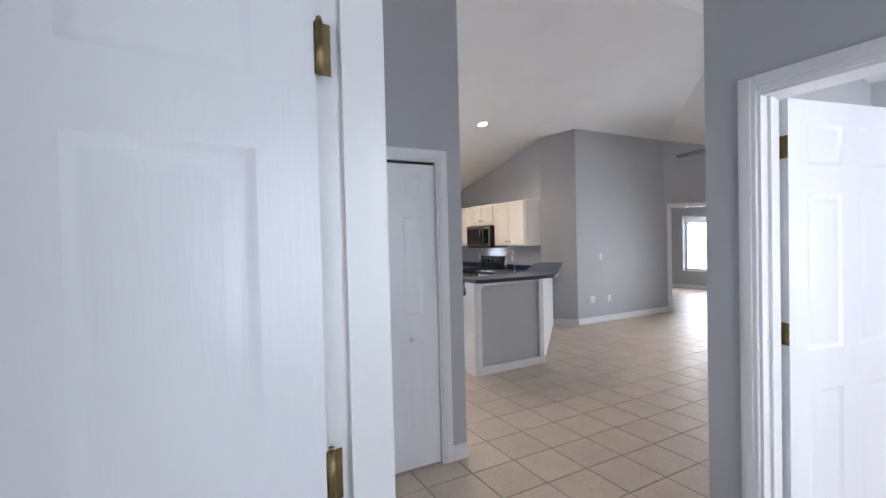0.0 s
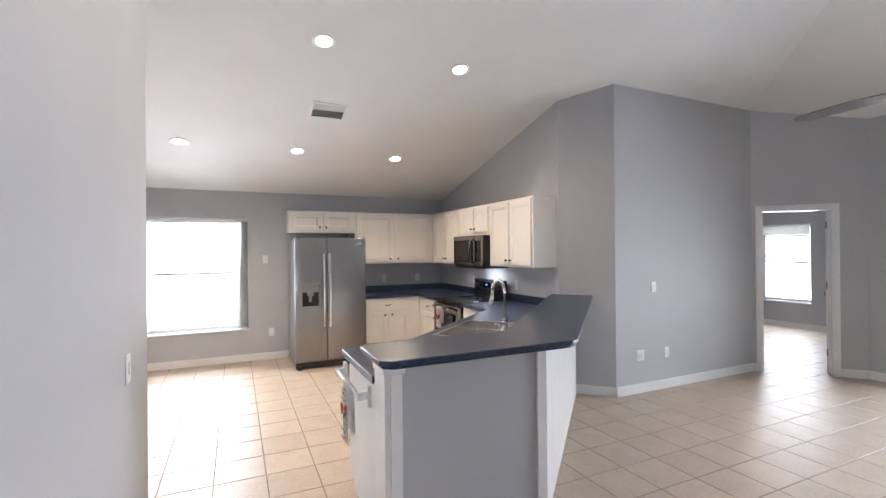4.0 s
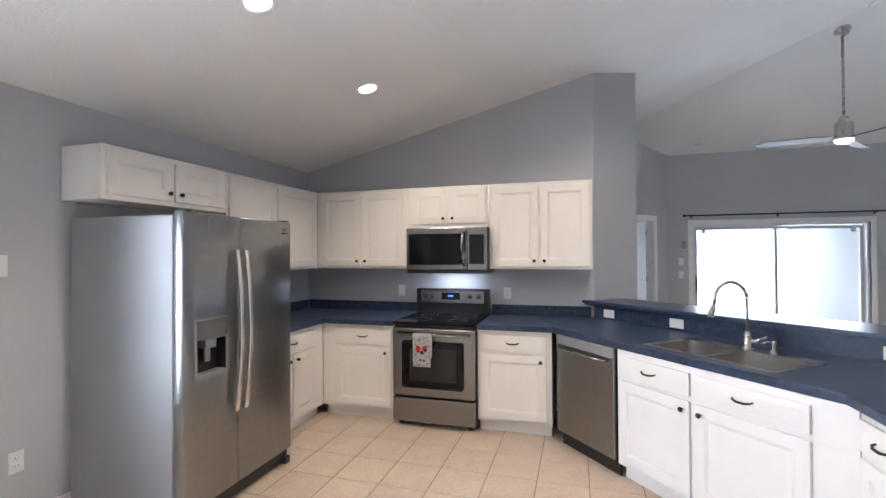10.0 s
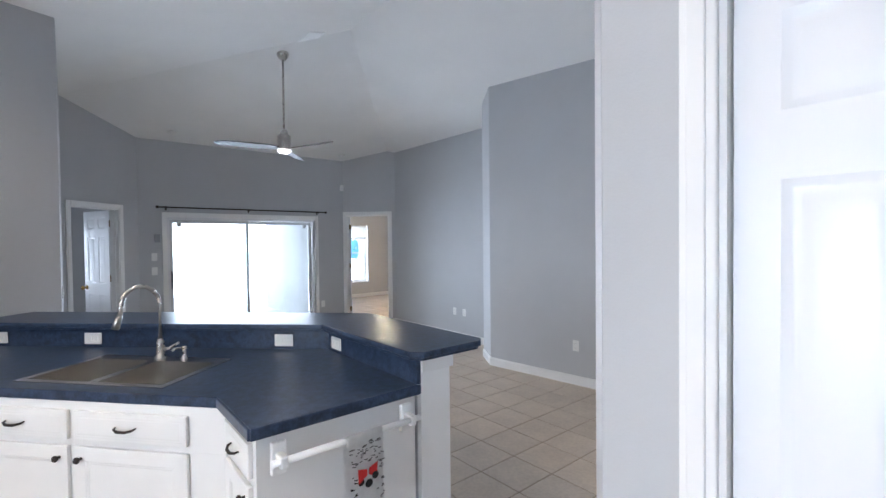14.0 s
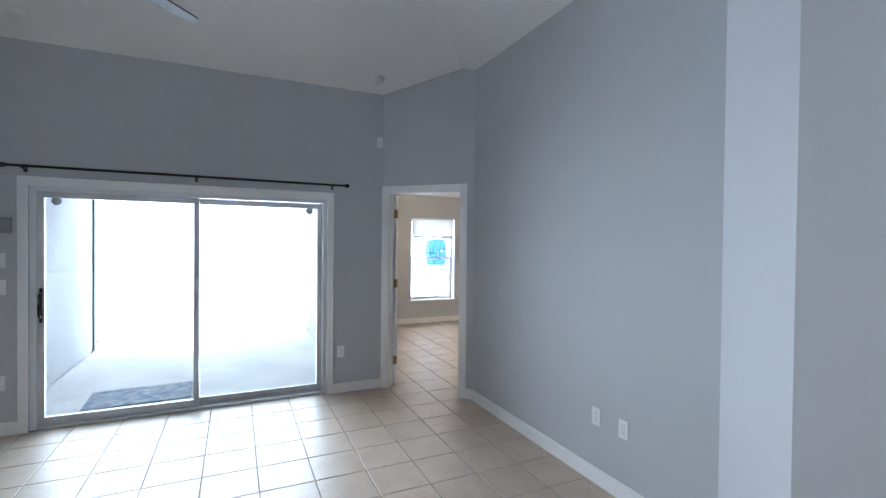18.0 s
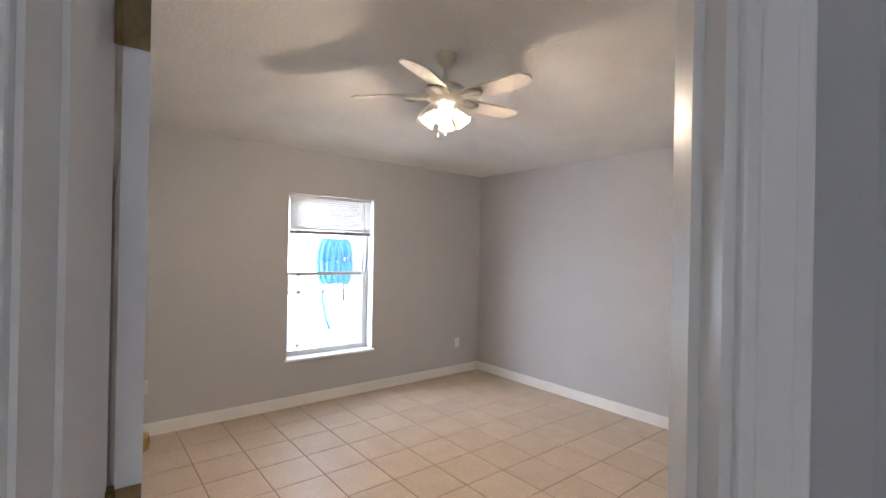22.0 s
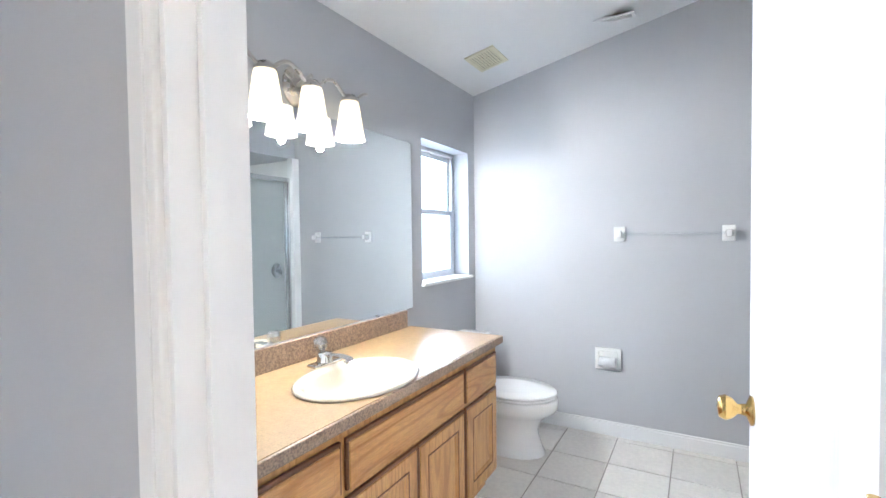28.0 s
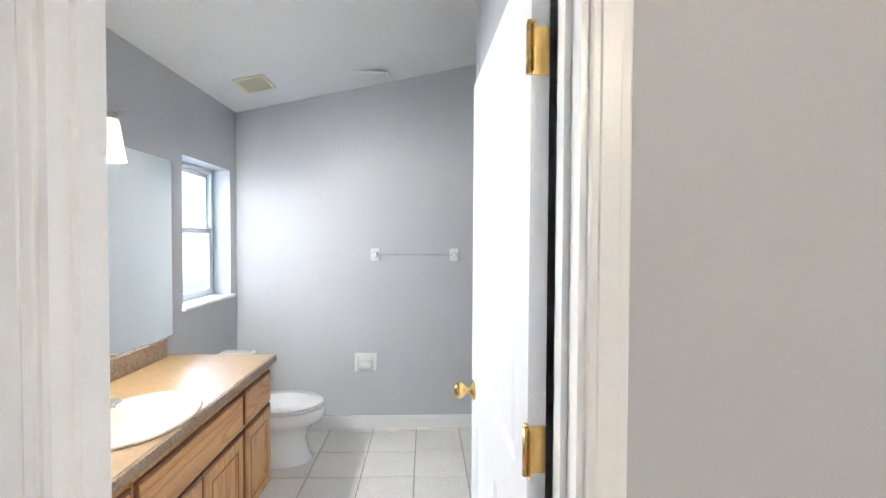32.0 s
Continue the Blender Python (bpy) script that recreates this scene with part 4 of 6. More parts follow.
for angle in (86, 206, 326):
    blade(0.74, 0.075, 0.062, FAN_DARK, "blade", 2.67, 14, pose(0, 0, 0, 0, 0, angle), fan, 0.3)
lamp("fan_lamp", "POINT", pose(6.62, 3.75, 2.56), 2.5, (1.0, 0.95, 0.88), radius=0.03)

# ---- kitchen ----


def front(kind, body, x0, x1, z0, z1, knob_at, mat, flat):
    """A door or drawer front with a framed, sunken panel, 19 mm proud of the cabinet."""
    rail = 0.058 if kind == "door" else 0.03
    f = Mesh()
    if kind == "drawer" or flat:
        f.sunk(x0, z0, x1, z1, -0.019, -0.001, 0.012, -0.002)
    else:
        f.sunk(x0, z0, x1, z1, -0.019, -0.001, rail, 0.008)
    leaf = part(kind, f, mat, body)
    if mat in (OAK, OAK_H):
        lip = Mesh().box(x0 - 0.011, -0.015, z1 - 0.001, x1 + 0.011, -0.0012, z1 + 0.015, 0.004).box(x0 - 0.011, -0.015, z0, x0 + 0.001, -0.0012, z1, 0.004).box(x1 - 0.001, -0.015, z0, x1 + 0.011, -0.0012, z1, 0.004)
        part("milled_edge", lip, OAK_EDGE, leaf, "darker rounded finger-pull edge")
        if kind == "door":
            bead = Mesh().open_board([x0 + rail - 0.004, x0 + rail + 0.003, x1 - rail - 0.003, x1 - rail + 0.004], [z0 + rail - 0.004, z0 + rail + 0.003, z1 - rail - 0.003, z1 - rail + 0.004], [(1, 1)], -0.0205, -0.012, 0.001)
            part("bead", bead, OAK_EDGE, leaf, "darker bead round the panel")
    return leaf


def cabinet(name, m, w, d, z0, z1, fronts, label, toe=True, mat=CABINET, hardware=True, door_mat=None, drawer_mat=None, hollow=0.0):
    """A cabinet with its face at y = 0 towards -y; fronts are (kind, x0, x1, z0, z1, knob x, knob z)."""
    cab = thing(name, m, label, "cabinet")
    b = Mesh().box(0.0, 0.0, z0 + (0.10 if toe else 0.0), w, d, z1 - hollow, 0.0015)
    if hollow:
        b.box(0.0, 0.0, z1 - hollow, w, 0.02, z1).box(0.0, 0.02, z1 - hollow, 0.018, d, z1).box(w - 0.018, 0.02, z1 - hollow, w, d, z1)
    if toe:
        b.box(0.01, 0.06, z0, w - 0.01, d, z0 + 0.10)
    part("body", b, mat, cab)
    for kind, x0, x1, a, b2, kx, kz in fronts:
        f = front(kind, cab, x0, x1, a, b2, None, (drawer_mat if kind == "drawer" else door_mat) or mat, False)
        if not hardware or kx is None:
            continue
        if kind == "door":
            holder = Mesh().turned([(0, 0), (0.007, 0.0), (0.006, 0.012), (0.014, 0.018), (0.015, 0.024), (0.010, 0.030), (0, 0.031)], pose(kx, -0.0185, kz, 90, 0, 0), 14)
            part("knob", holder, BRONZE, f, "dark bronze knob")
        else:
            p = Mesh().tube([(kx - 0.05, -0.02, kz + 0.004), (kx - 0.045, -0.036, kz), (kx - 0.02, -0.046, kz - 0.005), (kx + 0.02, -0.046, kz - 0.005), (kx + 0.045, -0.036, kz), (kx + 0.05, -0.02, kz + 0.004)], [0.004, 0.005, 0.0065, 0.0065, 0.005, 0.004], 8)
            part("pull", p, BRONZE, f, "dark bronze arched pull")
    return cab


def pair(w, z0, z1, base, inset=0.028):
    """Two doors with knobs towards the middle."""
    mid, kz = w / 2, (z1 - 0.05 if base else z0 + 0.05)
    return [("door", inset, mid - 0.012, z0, z1, mid - 0.045, kz), ("door", mid + 0.012, w - inset, z0, z1, mid + 0.045, kz)]


UP, TP = 1.37, 2.16
cabinet("wall_cabinet", pose(2.985, 8.97, 0), 0.955, 0.315, 1.84, TP, pair(0.955, 1.87, TP - 0.03, False), "white wall cabinet over the fridge with two short doors", toe=False)
cabinet("wall_cabinet", pose(3.943, 8.97, 0), 1.282, 0.315, UP, TP, [("door", 0.02, 0.60, UP + 0.025, TP - 0.03, 0.55, UP + 0.075), ("door", 0.625, 1.24, UP + 0.025, TP - 0.03, 0.675, UP + 0.075)], "white wall cabinet with two panel doors and dark knobs", toe=False)
cabinet("wall_cabinet", pose(5.226, 8.968, 0, 0, 0, -90), 1.033, 0.315, UP, TP, pair(1.033, UP + 0.025, TP - 0.03, False, 0.06), "white wall cabinet with two panel doors and dark knobs", toe=False)
cabinet("wall_cabinet", pose(5.226, 7.932, 0, 0, 0, -90), 0.785, 0.315, 1.765, TP, pair(0.785, 1.80, TP - 0.03, False), "white wall cabinet over the microwave with two short doors", toe=False)
cabinet("wall_cabinet", pose(5.226, 7.144, 0, 0, 0, -90), 0.912, 0.315, UP, TP, pair(0.912, UP + 0.025, TP - 0.03, False), "white wall cabinet with two panel doors and dark knobs", toe=False)

CT = 0.872
cabinet("base_cabinet", pose(3.985, 8.68, 0), 0.873, 0.605, 0, CT, [("drawer", 0.04, 0.71, 0.70, 0.83, 0.37, 0.765)] + [("door", 0.04, 0.365, 0.13, 0.67, 0.32, 0.62), ("door", 0.385, 0.71, 0.13, 0.67, 0.43, 0.62)], "white base cabinet with a drawer over two doors")
cabinet("base_cabinet", pose(4.86, 8.678, 0, 0, 0, -90), 0.725, 0.68, 0, CT, [("drawer", 0.14, 0.70, 0.70, 0.83, 0.42, 0.765), ("door", 0.14, 0.70, 0.13, 0.67, 0.65, 0.62)], "white corner base cabinet with a drawer and a door")
cabinet("base_cabinet", pose(4.86, 7.185, 0, 0, 0, -90), 0.62, 0.68, 0, CT, [("drawer", 0.03, 0.575, 0.70, 0.83, 0.30, 0.765), ("door", 0.03, 0.575, 0.13, 0.67, 0.53, 0.62)], "white base cabinet with a drawer and a door beside the range")

DIAG = pose(4.86, 6.565, 0, 0, 0, -139.1)
cabinet("sink_cabinet", DIAG @ pose(0.70, 0.0, 0), 1.30, 0.56, 0, CT, [("drawer", 0.03, 0.54, 0.70, 0.83, 0.27, 0.765), ("drawer", 0.57, 1.13, 0.70, 0.83, 0.84, 0.765), ("door", 0.03, 0.54, 0.13, 0.67, 0.50, 0.62), ("door", 0.57, 1.13, 0.13, 0.67, 0.61, 0.62)], "white sink base cabinet with two drawers over two doors", mat=PENINSULA, hollow=0.2)
cabinet("end_cabinet", pose(3.365, 5.245, 0, 0, 0, 180), 0.375, 0.71, 0, CT, [("drawer", 0.03, 0.345, 0.70, 0.83, 0.19, 0.765), ("door", 0.03, 0.345, 0.13, 0.67, 0.30, 0.62)], "white end cabinet of the peninsula with a drawer and a door", mat=PENINSULA)


def ring_slab(mesh, outer, hole, z0, z1):
    """A slab with one hole: top, bottom and both rims."""
    b = bmesh.new()
    loops = {}
    for key, pts in (("o", outer), ("h", hole)):
        for z in (z0, z1):
            loops[key, z] = [b.verts.new((x, y, z)) for x, y in pts]
    for z in (z0, z1):
        edges = []
        for key in "oh":
            vs = loops[key, z]
            edges += [b.edges.new((vs[k], vs[(k + 1) % len(vs)])) for k in range(len(vs))]
        bmesh.ops.triangle_fill(b, use_beauty=True, edges=edges)
    for key in "oh":
        lo, hi = loops[key, z0], loops[key, z1]
        for k in range(len(lo)):
            j = (k + 1) % len(lo)
            b.faces.new((lo[k], lo[j], hi[j], hi[k]))
    bmesh.ops.recalc_face_normals(b, faces=b.faces)
    return mesh.add(b)


def strip(mesh, points, side, z0, z1, thick=0.012):
    """A rounded nosing along a line of points; side is +1 for its left."""
    for (x0, y0), (x1, y1) in zip(points, points[1:]):
        length = math.hypot(x1 - x0, y1 - y0)
        m = pose(x0, y0, 0, 0, 0, math.degrees(math.atan2(y1 - y0, x1 - x0)))
        mesh.box(-0.004, min(0, side * thick), z0, length + 0.004, max(0, side * thick), z1, 0.005, m, 3)
    return mesh


top1 = thing("worktop", pose(0, 0, 0), "dark blue speckled laminate worktop in the kitchen corner", "worktop")
part("slab", Mesh().prism([(3.972, 9.285), (3.972, 8.655), (4.835, 8.655), (4.835, 7.953), (5.54, 7.953), (5.54, 9.285)], CT, 0.912), LAMINATE, top1)
part("edge", strip(Mesh(), [(3.972, 8.655), (4.835, 8.655), (4.835, 7.953)], -1, CT - 0.004, 0.9125), LAMINATE, top1)
part("backsplash", Mesh().box(3.972, 9.265, 0.912, 5.52, 9.286, 1.01, 0.004).box(5.52, 7.953, 0.912, 5.541, 9.265, 1.01, 0.004), LAMINATE, top1)

SINK = DIAG @ pose(1.24, 0.075, 0)


def sink_point(x, y):
    v = SINK @ Vector((x, y, 0))
    return v.x, v.y


top2 = thing("worktop", pose(0, 0, 0), "dark blue speckled laminate worktop of the peninsula around the sink", "worktop")
outer2 = [(5.54, 7.178), (4.835, 7.178), (4.835, 6.55), (3.38, 5.272), (2.955, 5.272), (2.955, 4.548), (3.846, 4.548), (5.54, 6.215)]
part("slab", ring_slab(Mesh(), outer2, [sink_point(*p) for p in ((-0.38, 0.02), (0.38, 0.02), (0.38, 0.47), (-0.38, 0.47))], CT, 0.912), LAMINATE, top2)
part("edge", strip(Mesh(), [(4.835, 7.178), (4.835, 6.55), (3.38, 5.272), (2.955, 5.272), (2.955, 4.535)], -1, CT - 0.004, 0.9125), LAMINATE, top2)
part("backsplash", Mesh().box(5.52, 6.24, 0.912, 5.541, 7.178, 1.01, 0.004).prism([(2.955, 4.526), (3.855, 4.526), (5.53, 6.201), (5.515, 6.216), (3.847, 4.548), (2.955, 4.548)], 0.912, 1.032), LAMINATE, top2)

half = thing("half_wall", pose(0, 0, 0), "grey painted half wall with white trim under the raised bar", "half wall", kind="structure")
part("wall", Mesh().prism([(2.985, 4.36), (3.92, 4.36), (5.655, 6.095), (5.548, 6.205), (3.854, 4.524), (2.985, 4.524)], 0.0, 1.034), PAINT, half)
part("end_post", Mesh().box(2.955, 4.352, 0.0, 2.985, 4.526, 1.034, 0.003).box(2.985, 4.344, 0.0, 3.045, 4.360, 1.034, 0.003).box(2.945, 4.335, 0.96, 3.06, 4.527, 1.033, 0.006), TRIM, half)
part("corner_board", Mesh().box(3.868, 4.346, 0.0, 3.926, 4.360, 1.034, 0.003), TRIM, half)
part("side_board", strip(Mesh(), [(3.926, 4.354), (5.655, 6.083)], -1, 0.0, 1.034, 0.010), TRIM, half)
part("cap_trim", Mesh().box(3.06, 4.338, 0.985, 3.868, 4.360, 1.034, 0.005), TRIM, half)
part("base_trim", Mesh().box(2.94, 4.330, 0.0, 3.94, 4.3435, 0.09, 0.003).box(2.9405, 4.345, 0.0, 2.954, 4.54, 0.09, 0.003), TRIM, half)
bar = thing("bar_top", pose(0, 0, 0), "dark blue laminate raised breakfast bar top", "bar top")
part("slab", Mesh().prism([(2.93, 4.165), (3.97, 4.165), (4.03, 4.19), (5.785, 5.945), (5.548, 6.193), (5.535, 6.325), (3.815, 4.605), (2.93, 4.605), (2.885, 4.56), (2.885, 4.21)], 1.045, 1.073, 0.006), LAMINATE, bar)
part("apron", Mesh().prism([(2.945, 4.18), (3.965, 4.18), (4.022, 4.204), (5.765, 5.947), (5.55, 6.17), (5.53, 6.30), (3.82, 4.59), (2.945, 4.59), (2.90, 4.555), (2.90, 4.215)], 1.030, 1.0455, 0.003), LAMINATE, bar, "dark blue laminate underside build-up")
BARM = turned_pose((5.5, 6.171), (3.86, 4.531))
for d in (0.14, 0.79, 2.04):
    o = thing("wall_outlet", BARM @ pose(d, -0.0205, 0.973, 0, 90, 0), "white plastic double socket plate lying level on the bar splash", "outlet", "wall plates")
    o.matrix_basis = pose(*(BARM @ Vector((d, 0, 0.967))), 0, 0, 45) @ pose(0, 0.026, 0, 0, 90, 0)
    part("plate", Mesh().box(-0.036, 0, -0.058, 0.036, 0.006, 0.058, 0.003), PLASTIC, o)
    for dz in (-0.021, 0.021):
        part("socket", Mesh().box(-0.016, 0.0055, dz - 0.0145, 0.016, 0.0085, dz + 0.0145, 0.003), PLASTIC, o)
o = thing("wall_outlet", pose(3.74, 4.549, 0.967) @ pose(0, 0, 0, 0, 90, 0), "white plastic double socket plate lying level on the bar splash", "outlet", "wall plates")
part("plate", Mesh().box(-0.036, 0, -0.058, 0.036, 0.006, 0.058, 0.003), PLASTIC, o)
for dz in (-0.021, 0.021):
    part("socket", Mesh().box(-0.016, 0.0055, dz - 0.0145, 0.016, 0.0085, dz + 0.0145, 0.003), PLASTIC, o)

sink = thing("kitchen_sink", SINK, "stainless steel double bowl drop-in sink", "sink")
part("rim", ring_slab(ring_slab(Mesh(), [(-0.40, 0.0), (-0.006, 0.0), (-0.006, 0.50), (-0.40, 0.50)], [(-0.365, 0.035), (-0.025, 0.035), (-0.025, 0.41), (-0.365, 0.41)], 0.9126, 0.917), [(-0.006, 0.0), (0.40, 0.0), (0.40, 0.50), (-0.006, 0.50)], [(0.02, 0.035), (0.365, 0.035), (0.365, 0.41), (0.02, 0.41)], 0.9126, 0.917), SINK_STEEL, sink)
for a, b2 in ((-0.365, -0.025), (0.02, 0.365)):
    bowl = bmesh.new()
    bmesh.ops.create_cube(bowl, size=1.0)
    bmesh.ops.transform(bowl, matrix=Matrix.Translation(((a + b2) / 2, 0.2225, 0.83)) @ Matrix.Diagonal((b2 - a, 0.375, 0.174, 1)), verts=bowl.verts)
    bmesh.ops.delete(bowl, geom=[f for f in bowl.faces if f.normal.z > 0.9], context="FACES")
    bmesh.ops.bevel(bowl, geom=[e for e in bowl.edges if not e.is_boundary], offset=0.045, segments=4, affect="EDGES", profile=0.5)
    bmesh.ops.reverse_faces(bowl, faces=bowl.faces)
    bo = shade(part("bowl", Mesh().add(bowl), SINK_STEEL, sink), 60)
    part("drain", Mesh().turned([(0, 0.0), (0.03, 0.001), (0.042, 0.004), (0.045, 0.002)], pose((a + b2) / 2, 0.22, 0.744), 20), CHROME, sink)
faucet = thing("kitchen_faucet", DIAG @ pose(1.22, 0.545, 0.916), "brushed steel gooseneck kitchen faucet with pull-down spray", "faucet")
part("base", Mesh().turned([(0.0, 0.0), (0.032, 0.0), (0.032, 0.006), (0.022, 0.014), (0.020, 0.09), (0.016, 0.10), (0.014, 0.11)], None, 20), NICKEL, faucet)
neck = [(0, 0, 0.09), (0, 0, 0.28)] + [(0.0, -0.09 + 0.09 * math.cos(a), 0.28 + 0.10 * math.sin(a)) for a in [math.pi * k / 10 for k in range(1, 11)]] + [(0, -0.185, 0.245)]
neck = [(y * 0.62, y * 0.78, z * 1.08) for x, y, z in neck]
part("neck", Mesh().tube(neck, 0.0115, 12), NICKEL, faucet)
e = neck[-1]
part("spray_head", Mesh().tube([e, (e[0] * 1.05, e[1] * 1.05, e[2] - 0.03), (e[0] * 1.12, e[1] * 1.12, e[2] - 0.075)], [0.013, 0.017, 0.020], 12), NICKEL, faucet)
part("lever", Mesh().tube([(0.02, 0.0, 0.05), (0.05, 0.0, 0.055), (0.10, 0.02, 0.085)], [0.012, 0.008, 0.006], 10), NICKEL, faucet)
soap = thing("soap_pump", DIAG @ pose(1.37, 0.545, 0.916), "small brushed steel soap dispenser pump", "soap pump")
part("pump", Mesh().turned([(0, 0), (0.02, 0), (0.018, 0.01), (0.01, 0.02), (0.009, 0.05), (0.014, 0.055), (0.012, 0.07), (0, 0.072)], None, 14).tube([(0, 0, 0.06), (-0.02, -0.03, 0.066), (-0.035, -0.05, 0.055)], 0.005, 8), NICKEL, soap)

dish = thing("dishwasher", DIAG @ pose(0.085, 0.0, 0), "stainless steel dishwasher with bar handle", "dishwasher")
part("body", Mesh().box(0.005, 0.0, 0.10, 0.60, 0.55, 0.868), BLACK, dish)
part("door", Mesh().box(0.004, -0.022, 0.115, 0.601, -0.001, 0.79, 0.006), STEEL, dish)
part("control_strip", Mesh().box(0.004, -0.022, 0.795, 0.601, -0.001, 0.866, 0.005), FRIDGE_SIDE, dish)
part("handle", Mesh().tube([(0.05, -0.02, 0.775), (0.055, -0.052, 0.772), (0.30, -0.057, 0.768), (0.545, -0.052, 0.772), (0.55, -0.02, 0.775)], 0.010, 10), STEEL_H, dish)
part("toe_panel", Mesh().box(0.004, 0.035, 0.0, 0.601, 0.05, 0.105), BLACK, dish)
part("badge", Mesh().box(0.50, -0.0235, 0.155, 0.55, -0.0215, 0.168, 0.002), CHROME, dish)

# fridge
fridge = thing("fridge", pose(3.0, 8.39, 0), "tall stainless steel side by side fridge with ice dispenser", "fridge")
part("body", Mesh().box(0.004, 0.075, 0.03, 0.946, 0.84, 1.735, 0.008), FRIDGE_SIDE, fridge)
for a, b2, name in ((0.0, 0.409, "freezer_door"), (0.417, 0.95, "fridge_door")):
    slab = Mesh().open_board([a, 0.09, 0.31, b2], [0.10, 0.825, 1.03, 1.75], [(1, 1)], 0.0, 0.07, 0.008) if a == 0 else Mesh().box(a, 0.0, 0.10, b2, 0.07, 1.75, 0.012, segments=4)
    d = shade(part(name, slab, STEEL, fridge), 40)
    x = b2 - 0.035 if a == 0 else a + 0.035
    h = Mesh().strap([(x, -0.026 - 0.036 * math.sin(math.pi * k / 16), 0.56 + 0.98 * k / 16) for k in range(17)], 0.030, 0.014)
    h.box(x - 0.012, -0.03, 0.556, x + 0.012, 0.002, 0.59, 0.004).box(x - 0.012, -0.03, 1.51, x + 0.012, 0.002, 1.544, 0.004)
    part("handle", h, SINK_STEEL, d, "long curved steel handle")
disp = part("dispenser", Mesh().open_board([0.075, 0.092, 0.308, 0.325], [0.81, 0.827, 1.028, 1.15], [(1, 1)], -0.004, 0.002, 0.002), FRIDGE_SIDE, fridge, "grey framed ice and water dispenser")
part("recess", Mesh().box(0.0905, 0.064, 0.8255, 0.3095, 0.069, 1.0295).box(0.0905, 0.003, 0.8255, 0.094, 0.064, 1.0295).box(0.306, 0.003, 0.8255, 0.3095, 0.064, 1.0295).box(0.094, 0.003, 1.025, 0.306, 0.064, 1.0295), BLACK, disp)
part("spout", Mesh().box(0.16, 0.006, 0.975, 0.24, 0.06, 1.024, 0.006).box(0.18, 0.03, 0.895, 0.22, 0.045, 0.975, 0.004), FRIDGE_SIDE, disp)
part("control_panel", Mesh().box(0.085, -0.0075, 1.035, 0.315, -0.0035, 1.14, 0.003), STEEL_H, disp)
part("drip_tray", Mesh().box(0.094, 0.001, 0.826, 0.306, 0.063, 0.836, 0.002), FRIDGE_SIDE, disp)
part("grille", Mesh().box(0.01, 0.03, 0.012, 0.94, 0.07, 0.092, 0.004), BLACK, fridge)
for x in (0.03, 0.88):
    part("foot", Mesh().box(x, -0.005, 0.0, x + 0.05, 0.06, 0.05, 0.006), BLACK, fridge)
for x in (0.03, 0.90):
    part("hinge_cover", Mesh().box(x, 0.015, 1.735, x + 0.045, 0.10, 1.762, 0.006), BLACK, fridge)
part("badge", Mesh().box(0.83, -0.002, 1.66, 0.90, 0.001, 1.672, 0.001).box(0.84, -0.002, 1.685, 0.89, 0.001, 1.697, 0.004), CHROME, fridge, "small oval maker's badge")

# range
stove = thing("range", pose(4.80, 7.942, 0, 0, 0, -90), "stainless steel electric range with black glass top", "range")
W = 0.754
part("body", Mesh().box(0.004, 0.03, 0.03, W - 0.004, 0.70, 0.895, 0.004), BLACK, stove)
part("cooktop", Mesh().box(0.0, -0.012, 0.896, W, 0.63, 0.918, 0.006), BLACK_GLASS, stove)
door = part("oven_door", Mesh().box(0.006, -0.016, 0.275, W - 0.006, 0.028, 0.865, 0.008), STEEL_H, stove)
part("oven_window", Mesh().box(0.10, -0.0185, 0.35, W - 0.10, -0.015, 0.755, 0.02), BLACK_GLASS, door)
part("inner_window", Mesh().box(0.165, -0.0195, 0.41, W - 0.165, -0.018, 0.69, 0.0005), BLACK, door)
part("handle", Mesh().tube([(0.05, -0.055, 0.815), (W - 0.05, -0.055, 0.815)], 0.012, 12).box(0.05, -0.055, 0.806, 0.075, -0.014, 0.824, 0.003).box(W - 0.075, -0.055, 0.806, W - 0.05, -0.014, 0.824, 0.003), STEEL_H, door)
part("drawer", Mesh().box(0.006, -0.016, 0.05, W - 0.006, 0.028, 0.258, 0.008), STEEL_H, stove)
part("backguard", Mesh().box(0.0, 0.63, 0.90, W, 0.70, 1.165, 0.008), BLACK, stove)
panel = part("control_panel", Mesh().box(0.05, 0.622, 1.02, W - 0.05, 0.632, 1.145, 0.003), STEEL_H, stove)
part("display", Mesh().box(0.27, 0.619, 1.055, 0.46, 0.6225, 1.125, 0.001), BLACK_GLASS, panel)
for x in (0.34, 0.352, 0.368, 0.38):
    part("digit", Mesh().box(x, 0.6183, 1.085, x + 0.008, 0.6188, 1.10), DISPLAY, panel)
for x in (0.10, 0.175, 0.565, 0.65):
    part("knob", Mesh().turned([(0, 0.026), (0.018, 0.024), (0.022, 0.0)], pose(x, 0.622, 1.085, 90, 0, 0), 18).box(x - 0.003, 0.594, 1.068, x + 0.003, 0.60, 1.102), BLACK, stove)
for x, y, r in ((0.2, 0.17, 0.11), (0.56, 0.17, 0.085), (0.2, 0.45, 0.085), (0.56, 0.45, 0.11)):
    part("burner_ring", Mesh().turned([(r - 0.003, 0.9183), (r, 0.9183), (r, 0.9186), (r - 0.003, 0.9186), (r - 0.003, 0.9183)], pose(x, y, 0), 36), FRIDGE_SIDE, stove)
for x in (0.04, W - 0.08):
    part("foot", Mesh().box(x, 0.05, 0.0, x + 0.04, 0.09, 0.031), BLACK, stove)

